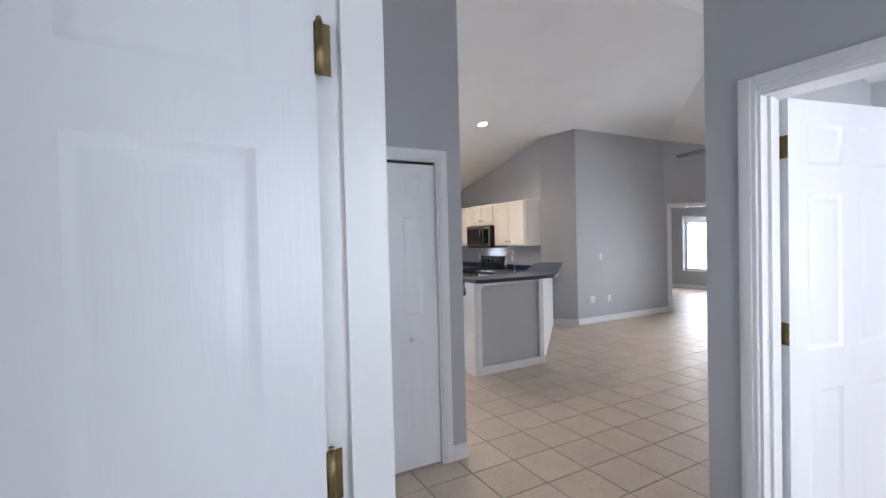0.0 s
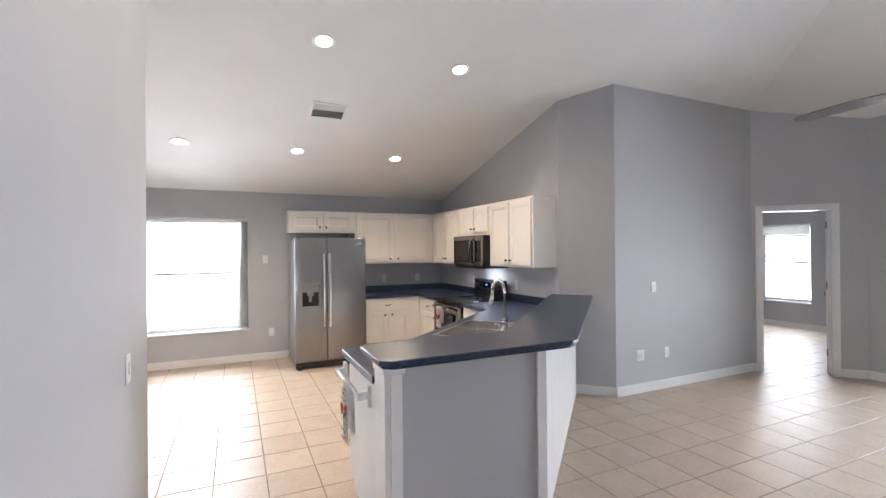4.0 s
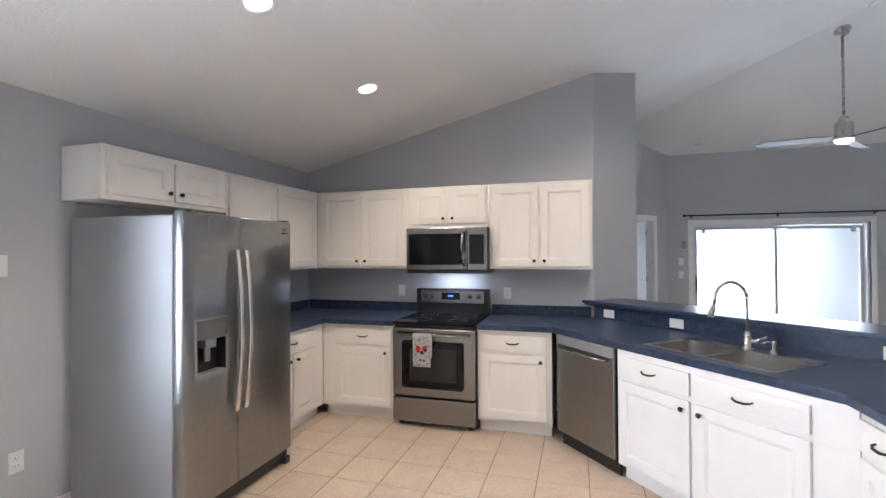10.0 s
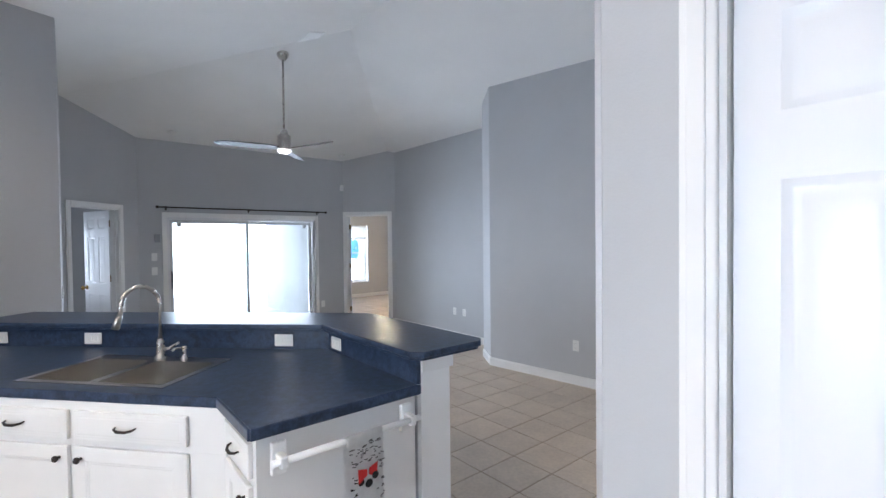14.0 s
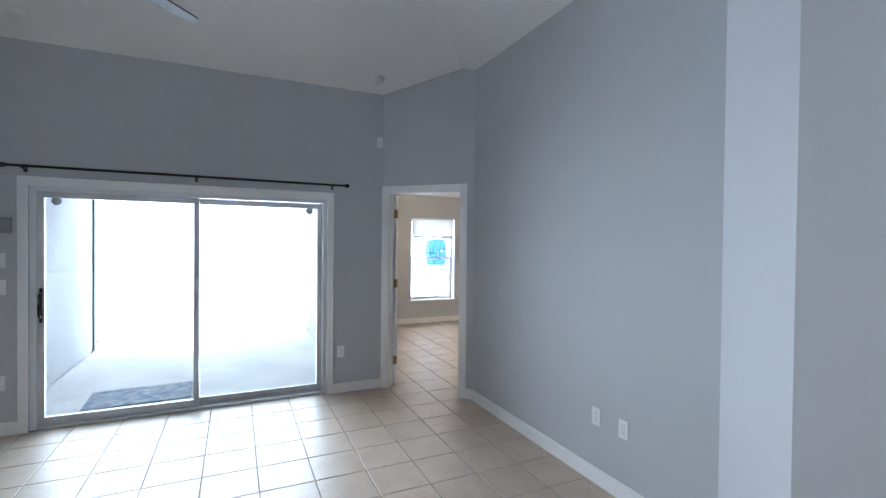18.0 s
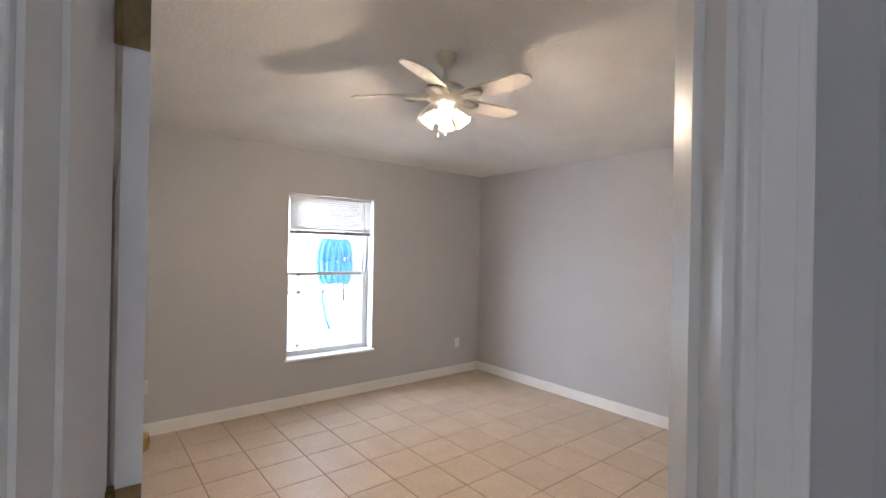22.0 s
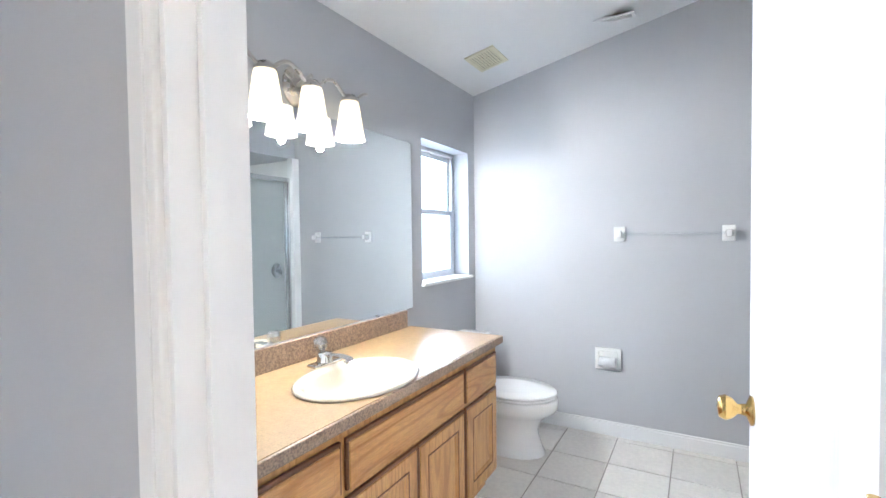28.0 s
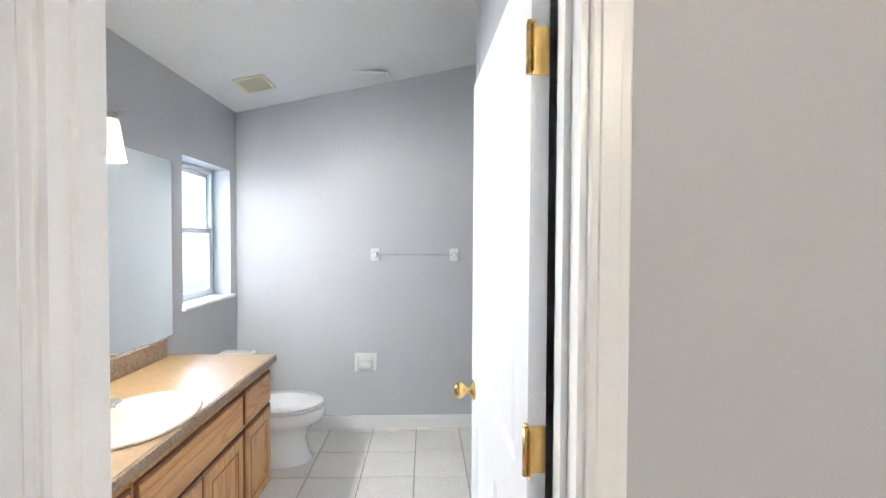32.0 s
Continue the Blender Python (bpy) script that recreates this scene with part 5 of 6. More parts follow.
# microwave
oven = thing("microwave", pose(5.10, 7.926, 1.345, 0, 0, -90), "stainless steel over-the-range microwave with black window", "microwave")
part("body", Mesh().box(0.0, 0.025, 0.0, 0.78, 0.44, 0.415, 0.004), BLACK, oven)
d = part("door", Mesh().box(0.002, -0.005, 0.018, 0.595, 0.024, 0.412, 0.006), STEEL_H, oven)
part("window", Mesh().box(0.03, -0.0075, 0.065, 0.545, -0.004, 0.355, 0.012), BLACK_GLASS, d)
part("handle", Mesh().tube([(0.572, -0.008, 0.055), (0.565, -0.05, 0.09), (0.562, -0.060, 0.21), (0.565, -0.05, 0.33), (0.572, -0.008, 0.365)], 0.012, 10), STEEL_H, d)
cp = part("control_panel", Mesh().box(0.60, -0.005, 0.018, 0.778, 0.024, 0.412, 0.006), STEEL_H, oven)
part("keypad", Mesh().box(0.618, -0.0075, 0.075, 0.755, -0.004, 0.345, 0.004), BLACK_GLASS, cp)
part("vent_grille", Mesh().box(0.01, 0.0, -0.014, 0.77, 0.40, 0.001, 0.003), BLACK, oven)
lamp("hood_light", "AREA", look((5.33, 7.54, 1.325), (5.40, 7.54, 0.9)), 2.2, (0.85, 0.92, 1.0), size=0.25, size_y=0.08)


def towel(m, w, drop1, drop2, label):
    """A hand towel folded over a rail that runs along x at the origin."""
    t = thing("dish_towel", m, label, "towel")
    b = bmesh.new()
    rows = []
    path = [(0.016, -drop2 * (1 - k / 8)) for k in range(9)] + [(0.013 * math.cos(a), 0.013 * math.sin(a)) for a in [math.pi * k / 6 for k in range(1, 6)]] + [(-0.016, -drop1 * k / 10) for k in range(11)]
    for i, (y, z) in enumerate(path):
        row = []
        for k in range(13):
            x = w * (k / 12 - 0.5)
            ripple = 0.006 * math.sin(k * 1.1 + z * 9) * min(1.0, -z * 8 if z < 0 else 0.0)
            row.append(b.verts.new((x * (1 - 0.06 * math.sin(max(0.0, -z) * 6)), y - abs(ripple) if y < 0 else y + abs(ripple) * 0.3, z)))
        rows.append(row)
    for r0, r1 in zip(rows, rows[1:]):
        for k in range(12):
            b.faces.new((r0[k], r0[k + 1], r1[k + 1], r1[k]))
    bmesh.ops.solidify(b, geom=b.faces[:], thickness=0.005)
    bmesh.ops.recalc_face_normals(b, faces=b.faces)
    shade(part("cloth", Mesh().add(b), TOWEL, t), 60)
    y = -0.0315
    for sx in (-1, 1):
        wing = Mesh().prism([(0.004 * sx, -0.012), (0.044 * sx, -0.034), (0.048 * sx, 0.024), (0.006 * sx, 0.012)][::sx], 0.0, 0.002, m=pose(0, y, -drop1 * 0.40, 90, 0, 8))
        part("print", wing, RED, t, "plain red printed shape")
    for x, z, r in ((-0.030, 0.50, 0.014), (0.034, 0.47, 0.015), (0.005, 0.54, 0.017), (-0.008, 0.78, 0.010), (0.022, 0.80, 0.010)):
        part("print", Mesh().turned([(0, 0), (r, 0), (r * 0.9, 0.0015), (0, 0.002)], pose(x, y, -drop1 * z, 90, 0, 0), 14), INK, t, "round black printed spot")
    ink = Mesh()
    rng = random.Random(5)
    for k in range(150):
        x, z, long = rng.uniform(-0.44, 0.44) * w, -drop1 * rng.uniform(0.04, 0.98), rng.uniform(0.003, 0.009)
        if abs(x) < 0.045 and -0.85 * drop1 < z < -0.30 * drop1:
            continue
        ink.box(-long, y - 0.0006, -0.0013, long, y + 0.001, 0.0013, m=pose(x, 0, z, 0, rng.uniform(-25, 25), 0))
    strokes = part("print", ink, INK, t, "small black printed strokes")
    tagged(strokes, "small black printed strokes", kind="stuff")
    return t


towel(pose(4.80, 7.942, 0, 0, 0, -90) @ pose(0.30, -0.055, 0.818), 0.17, 0.27, 0.20, "white patterned dish towel with red patches on the oven handle")
rail = thing("towel_rail", pose(2.955, 5.22, 0, 0, 0, -90), "white wooden towel rail on the cabinet end", "towel rail")
for x in (0.04, 0.60):
    part("bracket", Mesh().box(x - 0.028, -0.02, 0.725, x + 0.028, 0.003, 0.845, 0.006).box(x - 0.015, -0.075, 0.765, x + 0.015, -0.012, 0.81, 0.008), TRIM, rail)
part("rail", Mesh().tube([(0.0, -0.06, 0.79), (0.64, -0.06, 0.79)], 0.013, 12), TRIM, rail)
towel(pose(2.955, 5.22, 0, 0, 0, -90) @ pose(0.36, -0.06, 0.793), 0.165, 0.34, 0.30, "white patterned dish towel with red patches on the towel rail")

# ---- bathroom ----
before = set(scene.objects)
VAN = pose(8.58, -1.59, 0, 0, 0, 180)
cabinet("vanity_cabinet", VAN, 1.775, 0.56, 0, 0.79, [
    ("drawer", 0.06, 0.545, 0.585, 0.735, None, 0), ("door", 0.06, 0.545, 0.13, 0.55, None, 0),
    ("drawer", 0.59, 1.362, 0.585, 0.735, None, 0), ("door", 0.59, 0.965, 0.13, 0.55, None, 0), ("door", 0.99, 1.362, 0.13, 0.55, None, 0),
    ("drawer", 1.40, 1.74, 0.585, 0.735, None, 0), ("door", 1.40, 1.74, 0.13, 0.55, None, 0)],
    "golden oak bathroom vanity cabinet with panel doors", mat=OAK, hardware=False, drawer_mat=OAK_H, hollow=0.19)
vtop = thing("bathroom_worktop", pose(0, 0, 0), "tan speckled laminate vanity worktop with backsplash", "worktop")
SX2, SY2 = 7.713, -1.765
oval = [(SX2 + 0.245 * math.cos(a), SY2 + 0.185 * math.sin(a)) for a in [2 * math.pi * k / 36 for k in range(36)]]
part("slab", ring_slab(Mesh(), [(8.582, -2.154), (6.79, -2.154), (6.79, -1.567), (8.582, -1.567)], oval, 0.79, 0.827), TAN_TOP, vtop)
part("edge", strip(Mesh(), [(8.582, -1.567), (6.79, -1.567)], -1, 0.786, 0.8265).box(6.779, -2.154, 0.786, 6.791, -1.555, 0.8265, 0.004), TAN_EDGE, vtop, "brown speckled edge")
part("backsplash", Mesh().box(6.83, -2.155, 0.827, 8.582, -2.137, 0.928, 0.003), TAN_EDGE, vtop)
basin = thing("bathroom_sink", pose(SX2, SY2, 0.827), "cream oval drop-in bathroom sink", "sink")
dish_profile = [(1.10, 0.001), (1.12, 0.008), (1.08, 0.016), (1.0, 0.014), (0.94, -0.01), (0.86, -0.06), (0.65, -0.11), (0.35, -0.135), (0.07, -0.14), (0.0, -0.14)]
bowl = Mesh().turned([(r, z) for r, z in dish_profile], Matrix.Diagonal((0.245, 0.185, 1, 1)), 48)
part("bowl", bowl, CREAM, basin)
part("drain", Mesh().turned([(0, 0.004), (0.018, 0.004), (0.022, 0.0)], pose(0, 0, -0.14), 16), CHROME, basin)
part("overflow", Mesh().box(-0.03, 0.176, -0.03, 0.03, 0.18, -0.018, 0.002), SLOT, basin)
tap = thing("bathroom_faucet", pose(7.668, -1.985, 0.842), "chrome single lever faucet with clear acrylic knob", "faucet")
part("base", Mesh().box(-0.078, -0.027, 0.0, 0.078, 0.027, 0.013, 0.006, segments=3).turned([(0.034, 0.011), (0.031, 0.03), (0.027, 0.048), (0.0, 0.052)], None, 20), CHROME, tap)
spout = Mesh()
spout.strap([(0, -0.012, 0.036), (0, 0.03, 0.044), (0, 0.075, 0.046), (0, 0.118, 0.040), (0, 0.130, 0.030)], 0.042, 0.020)
part("spout", spout, CHROME, tap)
part("aerator", Mesh().turned([(0.0, 0.0), (0.011, 0.0), (0.011, 0.016), (0.0, 0.016)], pose(0, 0.116, 0.014), 14), CHROME, tap)
part("knob", Mesh().turned([(0.0, 0.044), (0.012, 0.046), (0.016, 0.058), (0.028, 0.068), (0.032, 0.084), (0.026, 0.104), (0.014, 0.112), (0.0, 0.113)], pose(0, -0.004, 0, 14, 0, 0), 8), clear("acrylic", (0.95, 0.94, 0.90), 0.06, 0.55), tap, "clear acrylic knob")
mirror = thing("mirror", pose(0, 0, 0), "large frameless wall mirror above the vanity", "mirror")
part("glass", Mesh().box(6.755, -2.155, 0.934, 8.582, -2.150, 1.925), MIRROR, mirror)
for x in (7.1, 7.9, 8.4):
    part("clip", Mesh().box(x - 0.012, -2.1498, 0.929, x + 0.012, -2.145, 0.942, 0.001), CHROME, mirror)
vlight = thing("vanity_light", pose(7.643, -2.155, 1.985), "brushed nickel vanity light with three lit glass shades", "wall lamp")
part("backplate", Mesh().turned([(0, 0.02), (0.05, 0.018), (0.065, 0.008), (0.067, 0)], pose(0, 0, 0.03, -90, 0, 0) @ Matrix.Diagonal((1.0, 1.3, 1, 1)), 28), NICKEL, vlight)
wave = [(-0.36 + 0.72 * k / 36, 0.10, 0.045 + 0.03 * math.cos(2 * math.pi * (k / 36) * 3)) for k in range(37)]
part("arm", Mesh().tube(wave, 0.008, 8).tube([(0, 0.01, 0.03), (0, 0.10, 0.06)], 0.009, 8), NICKEL, vlight)
for x in (-0.235, 0.0, 0.235):
    sh = part("shade", Mesh().turned([(0.040, 0.02), (0.045, 0.0), (0.058, -0.09), (0.069, -0.158), (0.065, -0.158), (0.054, -0.09), (0.041, 0.0), (0.036, 0.018)], pose(x, 0.10, -0.01), 24), SHADE_BATH, vlight, "lit frosted glass shade")
    part("socket_cup", Mesh().turned([(0.0, 0.05), (0.026, 0.045), (0.042, 0.024), (0.042, 0.014)], pose(x, 0.10, -0.008), 16), NICKEL, sh)
    lamp("vanity_bulb", "POINT", BATH_PLACE @ pose(7.643 + x, -2.055, 1.797), 27, (1.0, 0.88, 0.71), radius=0.014)

toilet = thing("toilet", pose(6.34, -2.15, 0) @ Matrix.Diagonal((1.12, 1.12, 0.93, 1)), "white porcelain toilet with closed lid", "toilet")
part("base", Mesh().turned([(1.02, 0.0), (1.03, 0.015), (0.94, 0.05), (0.84, 0.12), (0.82, 0.17), (0.92, 0.225), (1.12, 0.27), (1.33, 0.30), (1.40, 0.325), (1.41, 0.38), (1.36, 0.39), (0.0, 0.39)], pose(0, 0.42, 0) @ Matrix.Diagonal((0.125, 0.19, 1, 1)), 36), PORCELAIN, toilet)
part("tank", Mesh().box(-0.20, 0.012, 0.36, 0.20, 0.19, 0.70, 0.025, segments=4), PORCELAIN, toilet)
part("tank_lid", Mesh().box(-0.212, 0.006, 0.702, 0.212, 0.205, 0.738, 0.012, segments=3), PORCELAIN, toilet)
part("seat", Mesh().turned([(0, 0.392), (1.0, 0.392), (1.03, 0.400), (1.0, 0.410), (0, 0.411)], pose(0, 0.435, 0) @ Matrix.Diagonal((0.178, 0.235, 1, 1)), 40), PORCELAIN, toilet)
part("lid", Mesh().turned([(0, 0.4125), (1.0, 0.4125), (1.04, 0.420), (1.0, 0.430), (0.6, 0.435), (0, 0.436)], pose(0, 0.435, 0) @ Matrix.Diagonal((0.18, 0.24, 1, 1)), 40), PORCELAIN, toilet)
part("flush_lever", Mesh().tube([(-0.15, 0.19, 0.65), (-0.15, 0.21, 0.65), (-0.09, 0.215, 0.645)], 0.006, 8), CHROME, toilet)

paper = thing("toilet_paper_holder", pose(5.857, -1.167, 0.525, 0, 0, -90), "white porcelain recessed toilet paper holder with roll", "paper holder")
part("frame", Mesh().open_board([-0.085, -0.06, 0.06, 0.085], [-0.075, -0.05, 0.05, 0.075], [(1, 1)], 0.0, 0.02, 0.006), PORCELAIN, paper)
part("recess", Mesh().box(-0.062, 0.001, -0.052, 0.062, 0.003, 0.052), PORCELAIN, paper)
part("roll", Mesh().tube([(-0.052, 0.036, -0.015), (0.052, 0.036, -0.015)], 0.034, 20), TOWEL, paper, "white paper roll")
bar2 = thing("towel_bar", pose(5.857, -0.482, 1.365, 0, 0, -90), "white porcelain towel bar posts with a clear rod", "towel bar")
for x in (0.0, 0.612):
    part("post", Mesh().box(x - 0.036, 0.0, -0.05, x + 0.036, 0.014, 0.05, 0.008, segments=3).box(x - 0.018, 0.010, -0.022, x + 0.018, 0.075, 0.022, 0.01, segments=3), PORCELAIN, bar2)
part("rod", Mesh().tube([(0.0, 0.055, 0), (0.612, 0.055, 0)], 0.009, 10), clear("acrylic_rod", (0.96, 0.97, 0.98), 0.1, 0.12), bar2, "clear acrylic rod")

shower = thing("shower", pose(5.857, -0.19, 0), "framed glass shower enclosure with white jambs and curb", "shower")
SW = 1.266
part("curb", Mesh().box(0.0, -0.06, 0.0, SW, 0.09, 0.135, 0.012), PORCELAIN, shower)
part("jamb", Mesh().box(0.001, -0.05, 0.11, 0.085, 0.02, 2.135, 0.004), TRIM, shower)
part("header", Mesh().box(0.085, -0.015, 1.90, SW, 0.025, 1.945, 0.004), CHROME, shower)
part("sill", Mesh().box(0.085, -0.015, 0.134, SW, 0.025, 0.158, 0.004), CHROME, shower)
for x in (0.085, 0.115, 0.72, SW - 0.03):
    part("stile", Mesh().box(x, -0.012, 0.135, x + 0.024, 0.022, 1.90, 0.004), CHROME, shower)
for a, b2 in ((0.135, 0.722), (0.742, SW - 0.028)):
    g = part("pane", Mesh().box(a, 0.001, 0.14, b2, 0.007, 1.898), SHOWER_GLASS, shower)
    g.visible_shadow = False
part("handle", Mesh().box(0.735, -0.035, 0.93, 0.755, -0.012, 1.03, 0.004), PLASTIC, shower)
part("liner", Mesh().box(0.004, 0.925, 0.0, SW, 0.936, 2.135).box(0.004, 0.09, 0.0, 0.012, 0.925, 2.135).box(SW - 0.012, 0.09, 0.0, SW - 0.004, 0.925, 2.135).box(0.012, 0.09, 0.0, SW - 0.012, 0.925, 0.05), PORCELAIN, shower, "white shower wall panels")
valve = part("valve", Mesh().turned([(0, 0.03), (0.02, 0.03), (0.028, 0.012), (0.075, 0.008), (0.08, 0.0)], pose(0.0125, 0.28, 1.03, 0, 90, 0), 28), CHROME, shower, "round chrome shower valve")
soffit = Mesh().box(5.86, -0.19, 2.137, 7.124, 0.745, 3.2)
solid("ceiling_shower", soffit, PAINT, kind="structure")
ceiling_vent(pose(6.32, -1.84, BZ(-1.84) - 0.001, 180 + 12.4, 0, 0), 0.26, 0.20, 9, "cream plastic bathroom exhaust fan grille", mat=GRILLE, back=GRILLE_BACK)
ceiling_vent(pose(6.11, -1.10, BZ(-1.10) - 0.001, 180 + 12.4, 0, 90), 0.26, 0.14, 6)
plate(turned_pose((8.558, -0.454), (7.126, -0.454)), 1.10, 1.20, "switch")
settle(before)
strike = thing("strike_plate", m_mw @ pose(2.1668, -0.06, 0.91), "brass door strike plate on the jamb", "strike plate")
part("plate", Mesh().box(-0.0015, -0.014, -0.029, 0.0, 0.014, 0.029, 0.0005), BRASS, strike)

# ---- bedroom fan ----
FX, FY, FZ = 10.48, -0.13, 2.70
FD = FZ - 0.06
fan2 = thing("ceiling_fan", pose(FX, FY, 0), "white five blade ceiling fan with lit tulip glass shades", "ceiling fan")
part("canopy", Mesh().turned([(0.0, FZ - 0.085), (0.03, FZ - 0.085), (0.055, FZ - 0.06), (0.068, FZ - 0.01), (0.068, FZ + 0.03)], None, 24), FAN_WHITE, fan2)
part("downrod", Mesh().tube([(0, 0, FD - 0.14), (0, 0, FZ - 0.08)], 0.012, 12), FAN_WHITE, fan2)
part("motor", Mesh().turned([(0.0, FD - 0.12), (0.04, FD - 0.125), (0.115, FD - 0.15), (0.135, FD - 0.18), (0.13, FD - 0.205), (0.095, FD - 0.225), (0.09, FD - 0.235), (0.045, FD - 0.24), (0.045, FD - 0.285), (0.0, FD - 0.29)], None, 32), FAN_WHITE, fan2)
for angle in (52, 124, 196, 268, 340):
    m = pose(0, 0, 0, 0, 0, angle)
    part("blade_iron", Mesh().box(0.08, -0.022, FD - 0.218, 0.20, 0.022, FD - 0.210, 0.003, m).turned([(0, 0.004), (0.05, 0.003), (0.055, 0.0), (0, 0)], m @ pose(0.20, 0, FD - 0.216), 20), FAN_WHITE, fan2)
    blade(0.575, 0.056, 0.064, FAN_WHITE, "blade", FD - 0.205, -12, m @ pose(0, 0.02, 0), fan2)
for k in range(4):
    a = radians(45 + 90 * k)
    tilt = pose(0.055 * math.cos(a), 0.055 * math.sin(a), FD - 0.285) @ Matrix.Rotation(math.pi + radians(38), 4, Vector((-math.sin(a), math.cos(a), 0)) * -1)
    prof = [(0.018, 0.0), (0.025, 0.02), (0.038, 0.05), (0.044, 0.08), (0.056, 0.10), (0.052, 0.10), (0.040, 0.08), (0.034, 0.05), (0.021, 0.02)]
    part("shade", Mesh().turned(prof, tilt, 20), SHADE_GLOW, fan2, "lit frosted tulip glass shade")
for x in (-0.03, 0.035):
    part("pull_chain", Mesh().tube([(x, 0.02, FD - 0.28), (x, 0.02, FD - 0.42)], 0.0018, 6).turned([(0, 0.0), (0.007, 0.01), (0.006, 0.03), (0, 0.034)], pose(x, 0.02, FD - 0.452), 10), FAN_WHITE, fan2)
for k in range(4):
    a = radians(45 + 90 * k)
    lamp("fan_bulb", "POINT", pose(FX + 0.11 * math.cos(a), FY + 0.11 * math.sin(a), FD - 0.36), 21, (1.0, 0.76, 0.48), radius=0.025)

# ---- front room lamp ----
fl = thing("floor_lamp", pose(5.25, 0.575, 0), "black metal torchiere floor lamp with lit white bowl", "floor lamp")
part("base", Mesh().turned([(0, 0.05), (0.03, 0.05), (0.06, 0.035), (0.13, 0.03), (0.14, 0.02), (0.14, 0.0), (0, 0.0)], None, 28), BLACK, fl)
part("pole", Mesh().tube([(0, 0, 0.04), (0, 0, 1.66)], 0.0125, 10).turned([(0.018, 0.0), (0.022, 0.02), (0.016, 0.05)], pose(0, 0, 1.62), 14), BLACK, fl)
part("bowl", Mesh().turned([(0.02, 0.0), (0.06, 0.02), (0.12, 0.06), (0.16, 0.115), (0.155, 0.116), (0.115, 0.066), (0.055, 0.028), (0.0, 0.02)], pose(0, 0, 1.66), 28), SHADE_GLOW, fl, "lit white glass bowl")
part("cord", Mesh().tube([(0.12, 0, 0.015), (0.2, 0.08, 0.02), (0.22, 0.2, 0.12), (0.1, 0.3, 0.25)], 0.004, 6), BLACK, fl)
lamp("floor_lamp_bulb", "POINT", pose(5.25, 0.575, 1.86), 14, (1.0, 0.9, 0.76), radius=0.06)

# ---- outside ----
ground = solid("ground", Mesh().box(-150, -150, -0.35, 160, 160, -0.12), GRASS, kind="structure")
patio = solid("pavement", Mesh().box(9.33, 1.96, -0.16, 16.35, 4.88, -0.02).box(12.9, -8.85, -0.17, 16.35, 1.95, -0.03).box(9.33, 4.885, -0.165, 16.35, 14.4, -0.04), CONCRETE, kind="structure")
solid("pavement_north", Mesh().box(-5.0, 9.55, -0.16, 9.3, 14.45, -0.05), CONCRETE, kind="structure")
solid("pavement_south", Mesh().box(-16.0, -8.85, -0.16, 12.85, -2.85, -0.05), CONCRETE, kind="structure")
soff = Mesh().box(9.34, 1.97, 2.30, 11.3, 4.87, 2.42)
solid("porch_ceiling", soff, STUCCO, kind="structure")
solid("porch_beam", Mesh().box(11.15, 1.97, 2.02, 11.3, 4.87, 2.298), STUCCO, kind="structure")
rug = thing("door_mat", pose(9.85, 3.95, -0.019, 0, 0, 3), "blue and green printed door mat on the patio", "door mat")
part("mat", Mesh().box(-0.28, -0.44, 0, 0.28, 0.44, 0.012, 0.004), MAT_RUG, rug)

# added glowing walls that fill the outside view and send light indoors
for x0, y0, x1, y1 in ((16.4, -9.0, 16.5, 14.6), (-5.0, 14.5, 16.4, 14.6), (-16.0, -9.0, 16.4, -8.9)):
    solid("backdrop", Mesh().box(x0, y0, -0.12, x1, y1, 9.0), BACKDROP_GLOW_DIM if y1 < 0 else BACKDROP_GLOW, kind="structure")
HX, HY = 13.75, -0.98
screen = thing("garden_post", pose(HX, HY - 0.10, -0.03), "pale wooden post and panel that carries the hose", "post")
part("post", Mesh().box(0.02, -0.62, 0.0, 0.10, -0.08, 2.4, 0.006), STUCCO, screen)
part("rail", Mesh().box(0.03, -0.08, 0.95, 0.07, 0.75, 1.0, 0.004).box(0.03, 0.55, 0.0, 0.07, 0.60, 2.4, 0.004).box(0.03, -0.08, 0.3, 0.07, 0.75, 0.34, 0.004), ALU, screen)
hose = thing("garden_hose", pose(HX - 0.03, HY + 0.03, 1.32), "coiled light blue hose hung on a bracket", "hose")
for k in range(9):
    w, y = 0.085 + 0.008 * (k % 3), -0.15 + 0.038 * k
    pts = [(-0.03 - 0.02 * (k % 2), y + w * math.cos(a) * 0.8, 0.02 * k % 0.03 + 0.27 * math.sin(a)) for a in [2 * math.pi * j / 22 for j in range(23)]]
    part("coil", Mesh().tube(pts, 0.024, 10), HOSE_BLUE, hose)
part("tail", Mesh().tube([(-0.03, 0.15, -0.2), (-0.035, 0.17, -0.45), (-0.03, 0.12, -0.7), (-0.03, 0.06, -0.85)], 0.02, 10), HOSE_BLUE, hose)
part("nozzle", Mesh().tube([(-0.03, -0.12, -0.2), (-0.03, -0.12, -0.5)], [0.012, 0.016], 8), FRIDGE_SIDE, hose)
part("bracket", Mesh().box(0.0, -0.17, 0.10, 0.028, 0.17, 0.14, 0.006).box(0.0, -0.30, 0.08, 0.028, 0.17, 0.16, 0.004), PLASTIC, hose)

# ---- tiles of the floor ----
PITCH, X0, Y0 = 0.333, 0.15, -0.03


def tile_mesh(name, mat, size=0.3265):
    t = Mesh().box(-size / 2, -size / 2, -0.006, size / 2, size / 2, 0.0, 0.0025, segments=1)
    return t.data(name, mat)


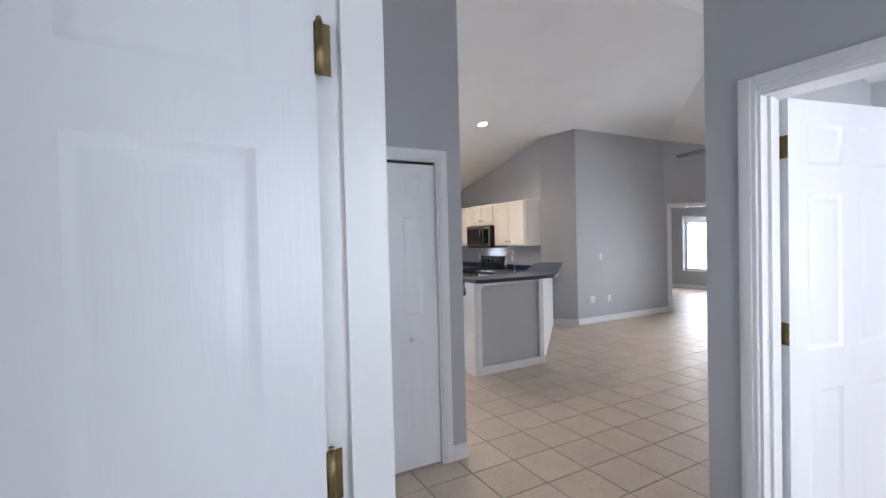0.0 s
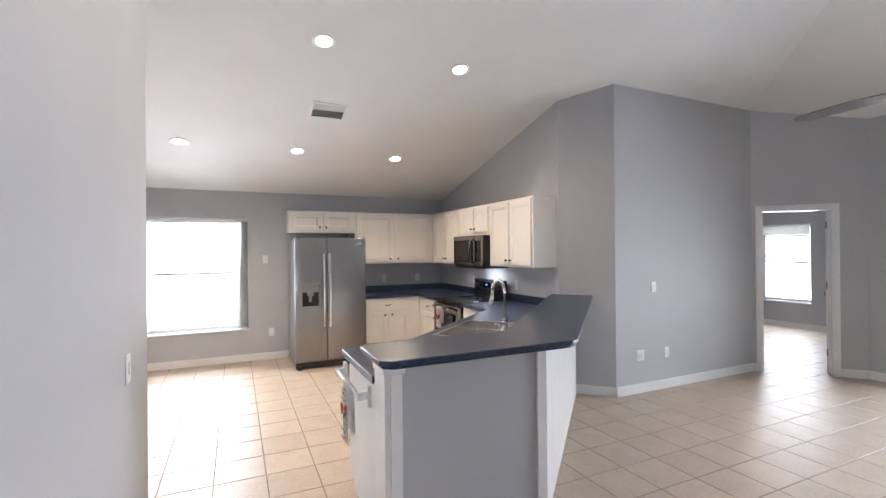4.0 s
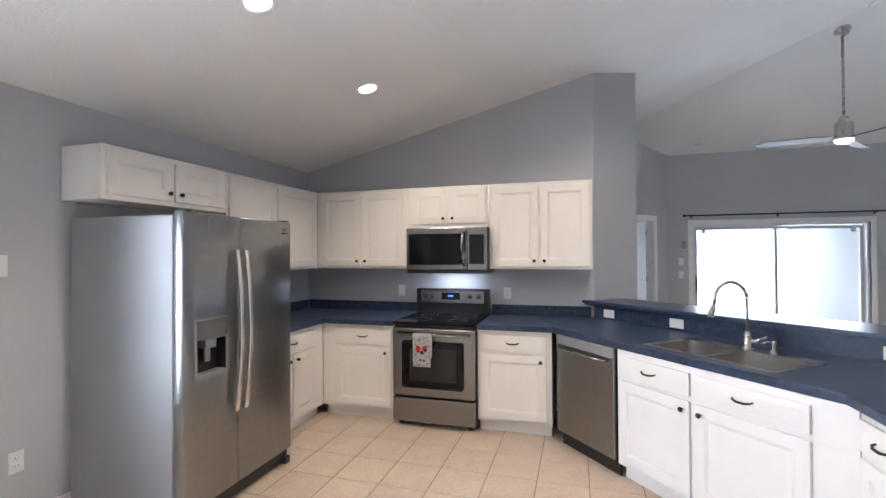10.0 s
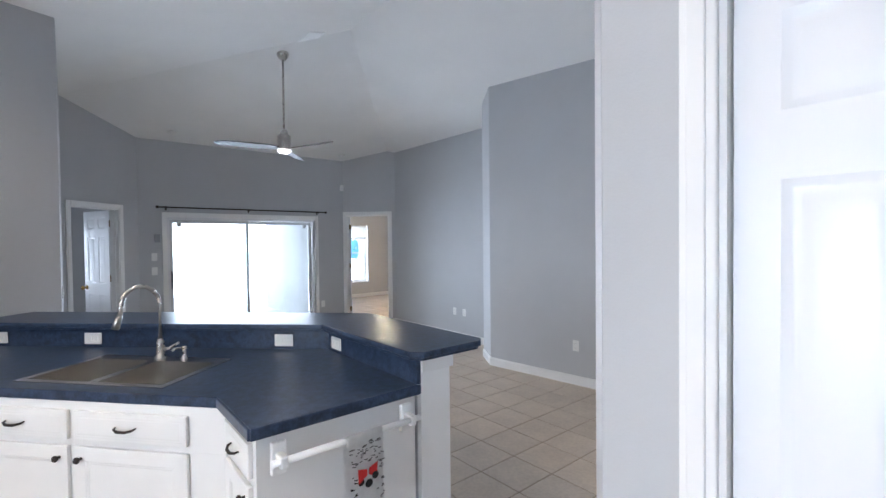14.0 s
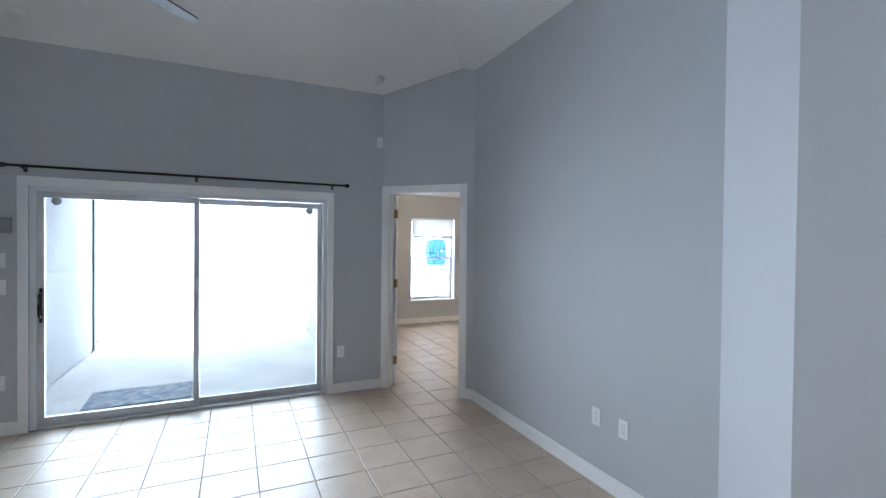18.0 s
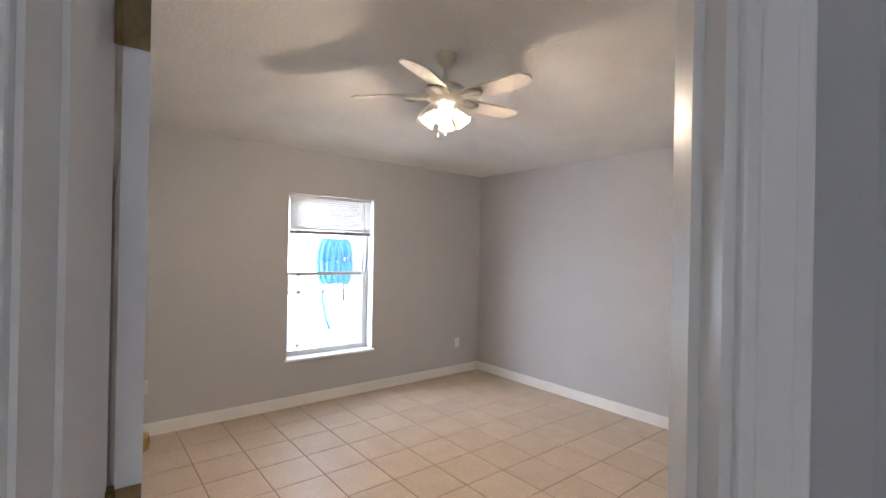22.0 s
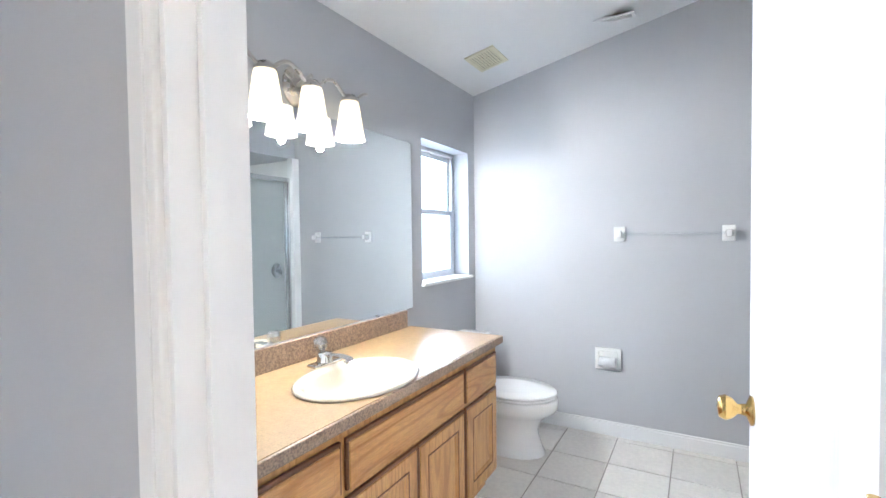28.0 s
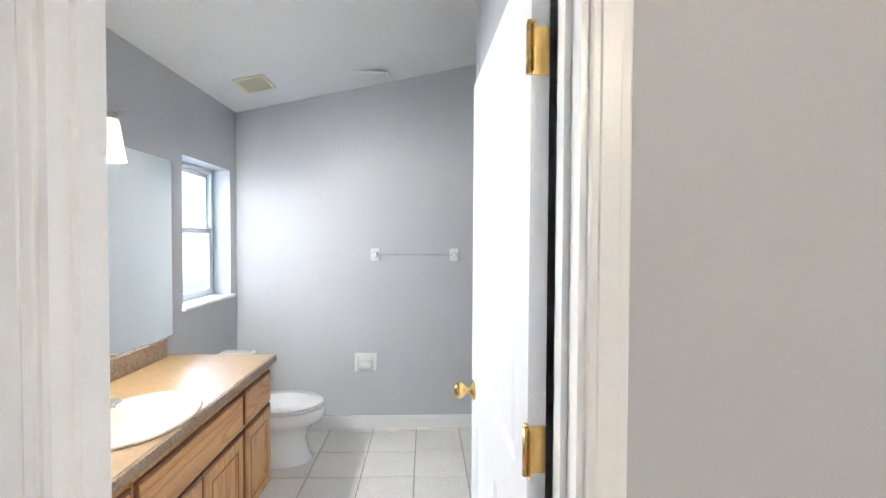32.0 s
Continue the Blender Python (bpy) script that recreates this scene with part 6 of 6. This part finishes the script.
def cells(x0, y0, x1, y1):
    for i in range(math.floor((x0 - X0) / PITCH), math.ceil((x1 - X0) / PITCH)):
        for j in range(math.floor((y0 - Y0) / PITCH), math.ceil((y1 - Y0) / PITCH)):
            yield X0 + (i + 0.5) * PITCH, Y0 + (j + 0.5) * PITCH


near = tile_mesh("tile", TILE)
bath_tile = tile_mesh("bath_tile", BATH_TILE)
far_tiles = bmesh.new()
count = 0
taken = set()
for x0, y0, x1, y1 in ((2.0, 1.4, 9.2, 6.0), (0.6, 0.2, 2.0, 2.8), (2.0, 6.0, 4.8, 9.3), (0.5, 4.9, 2.0, 9.3), (4.8, 5.7, 5.5, 9.2), (5.3, 0.9, 9.0, 1.4), (8.7, -2.6, 12.7, 1.8), (8.2, 4.9, 12.3, 9.3), (2.3, -2.6, 5.8, 1.4), (-2.2, -1.6, 0.6, 2.7), (0.6, -0.5, 2.2, 0.2)):
    for x, y in cells(x0, y0, x1, y1):
        key = (round(x, 2), round(y, 2))
        if key in taken or (9.3 < x < 13 and 1.95 < y < 4.9) or (x > 9.2 and 1.62 < y < 5.05):
            continue
        taken.add(key)
        walked = (2.0 < x < 5.4 and 1.6 < y < 4.3) or (1.0 < x < 4.6 and 6.0 < y < 8.6)
        if walked and count < 298:
            count += 1
            t = new("tile", near)
            t.location = (x, y, 0)
            t.parent = floor_ob
        else:
            h = 0.16325
            v = [far_tiles.verts.new((x + a, y + b, z)) for z, k in ((-0.006, h), (-0.0025, h), (0.0, h - 0.0025)) for a, b in ((-k, -k), (k, -k), (k, k), (-k, k))]
            far_tiles.faces.new(v[8:])
            for ring in (0, 4):
                for k in range(4):
                    far_tiles.faces.new((v[ring + k], v[ring + (k + 1) % 4], v[ring + 4 + (k + 1) % 4], v[ring + 4 + k]))
data = bpy.data.meshes.new("tiles")
far_tiles.to_mesh(data)
far_tiles.free()
data.materials.append(TILE_FAR)
rest = new("tiles", data)
rest.parent = floor_ob
tagged(rest, kind="stuff")
before = set(scene.objects)
bath_floor = solid("floor_bath", Mesh().box(5.8, -2.2, -0.05, 8.65, -0.10, -0.0015), BATH_GROUT, "white ceramic bathroom floor tiles", kind="structure")
X0, Y0 = 5.93, -1.77
for x, y in cells(5.85, -2.16, 8.62, -0.2):
    if x < 8.5:
        t = new("tile", bath_tile)
        t.location = (x, y, 0.0045)
        t.parent = bath_floor
settle(before)
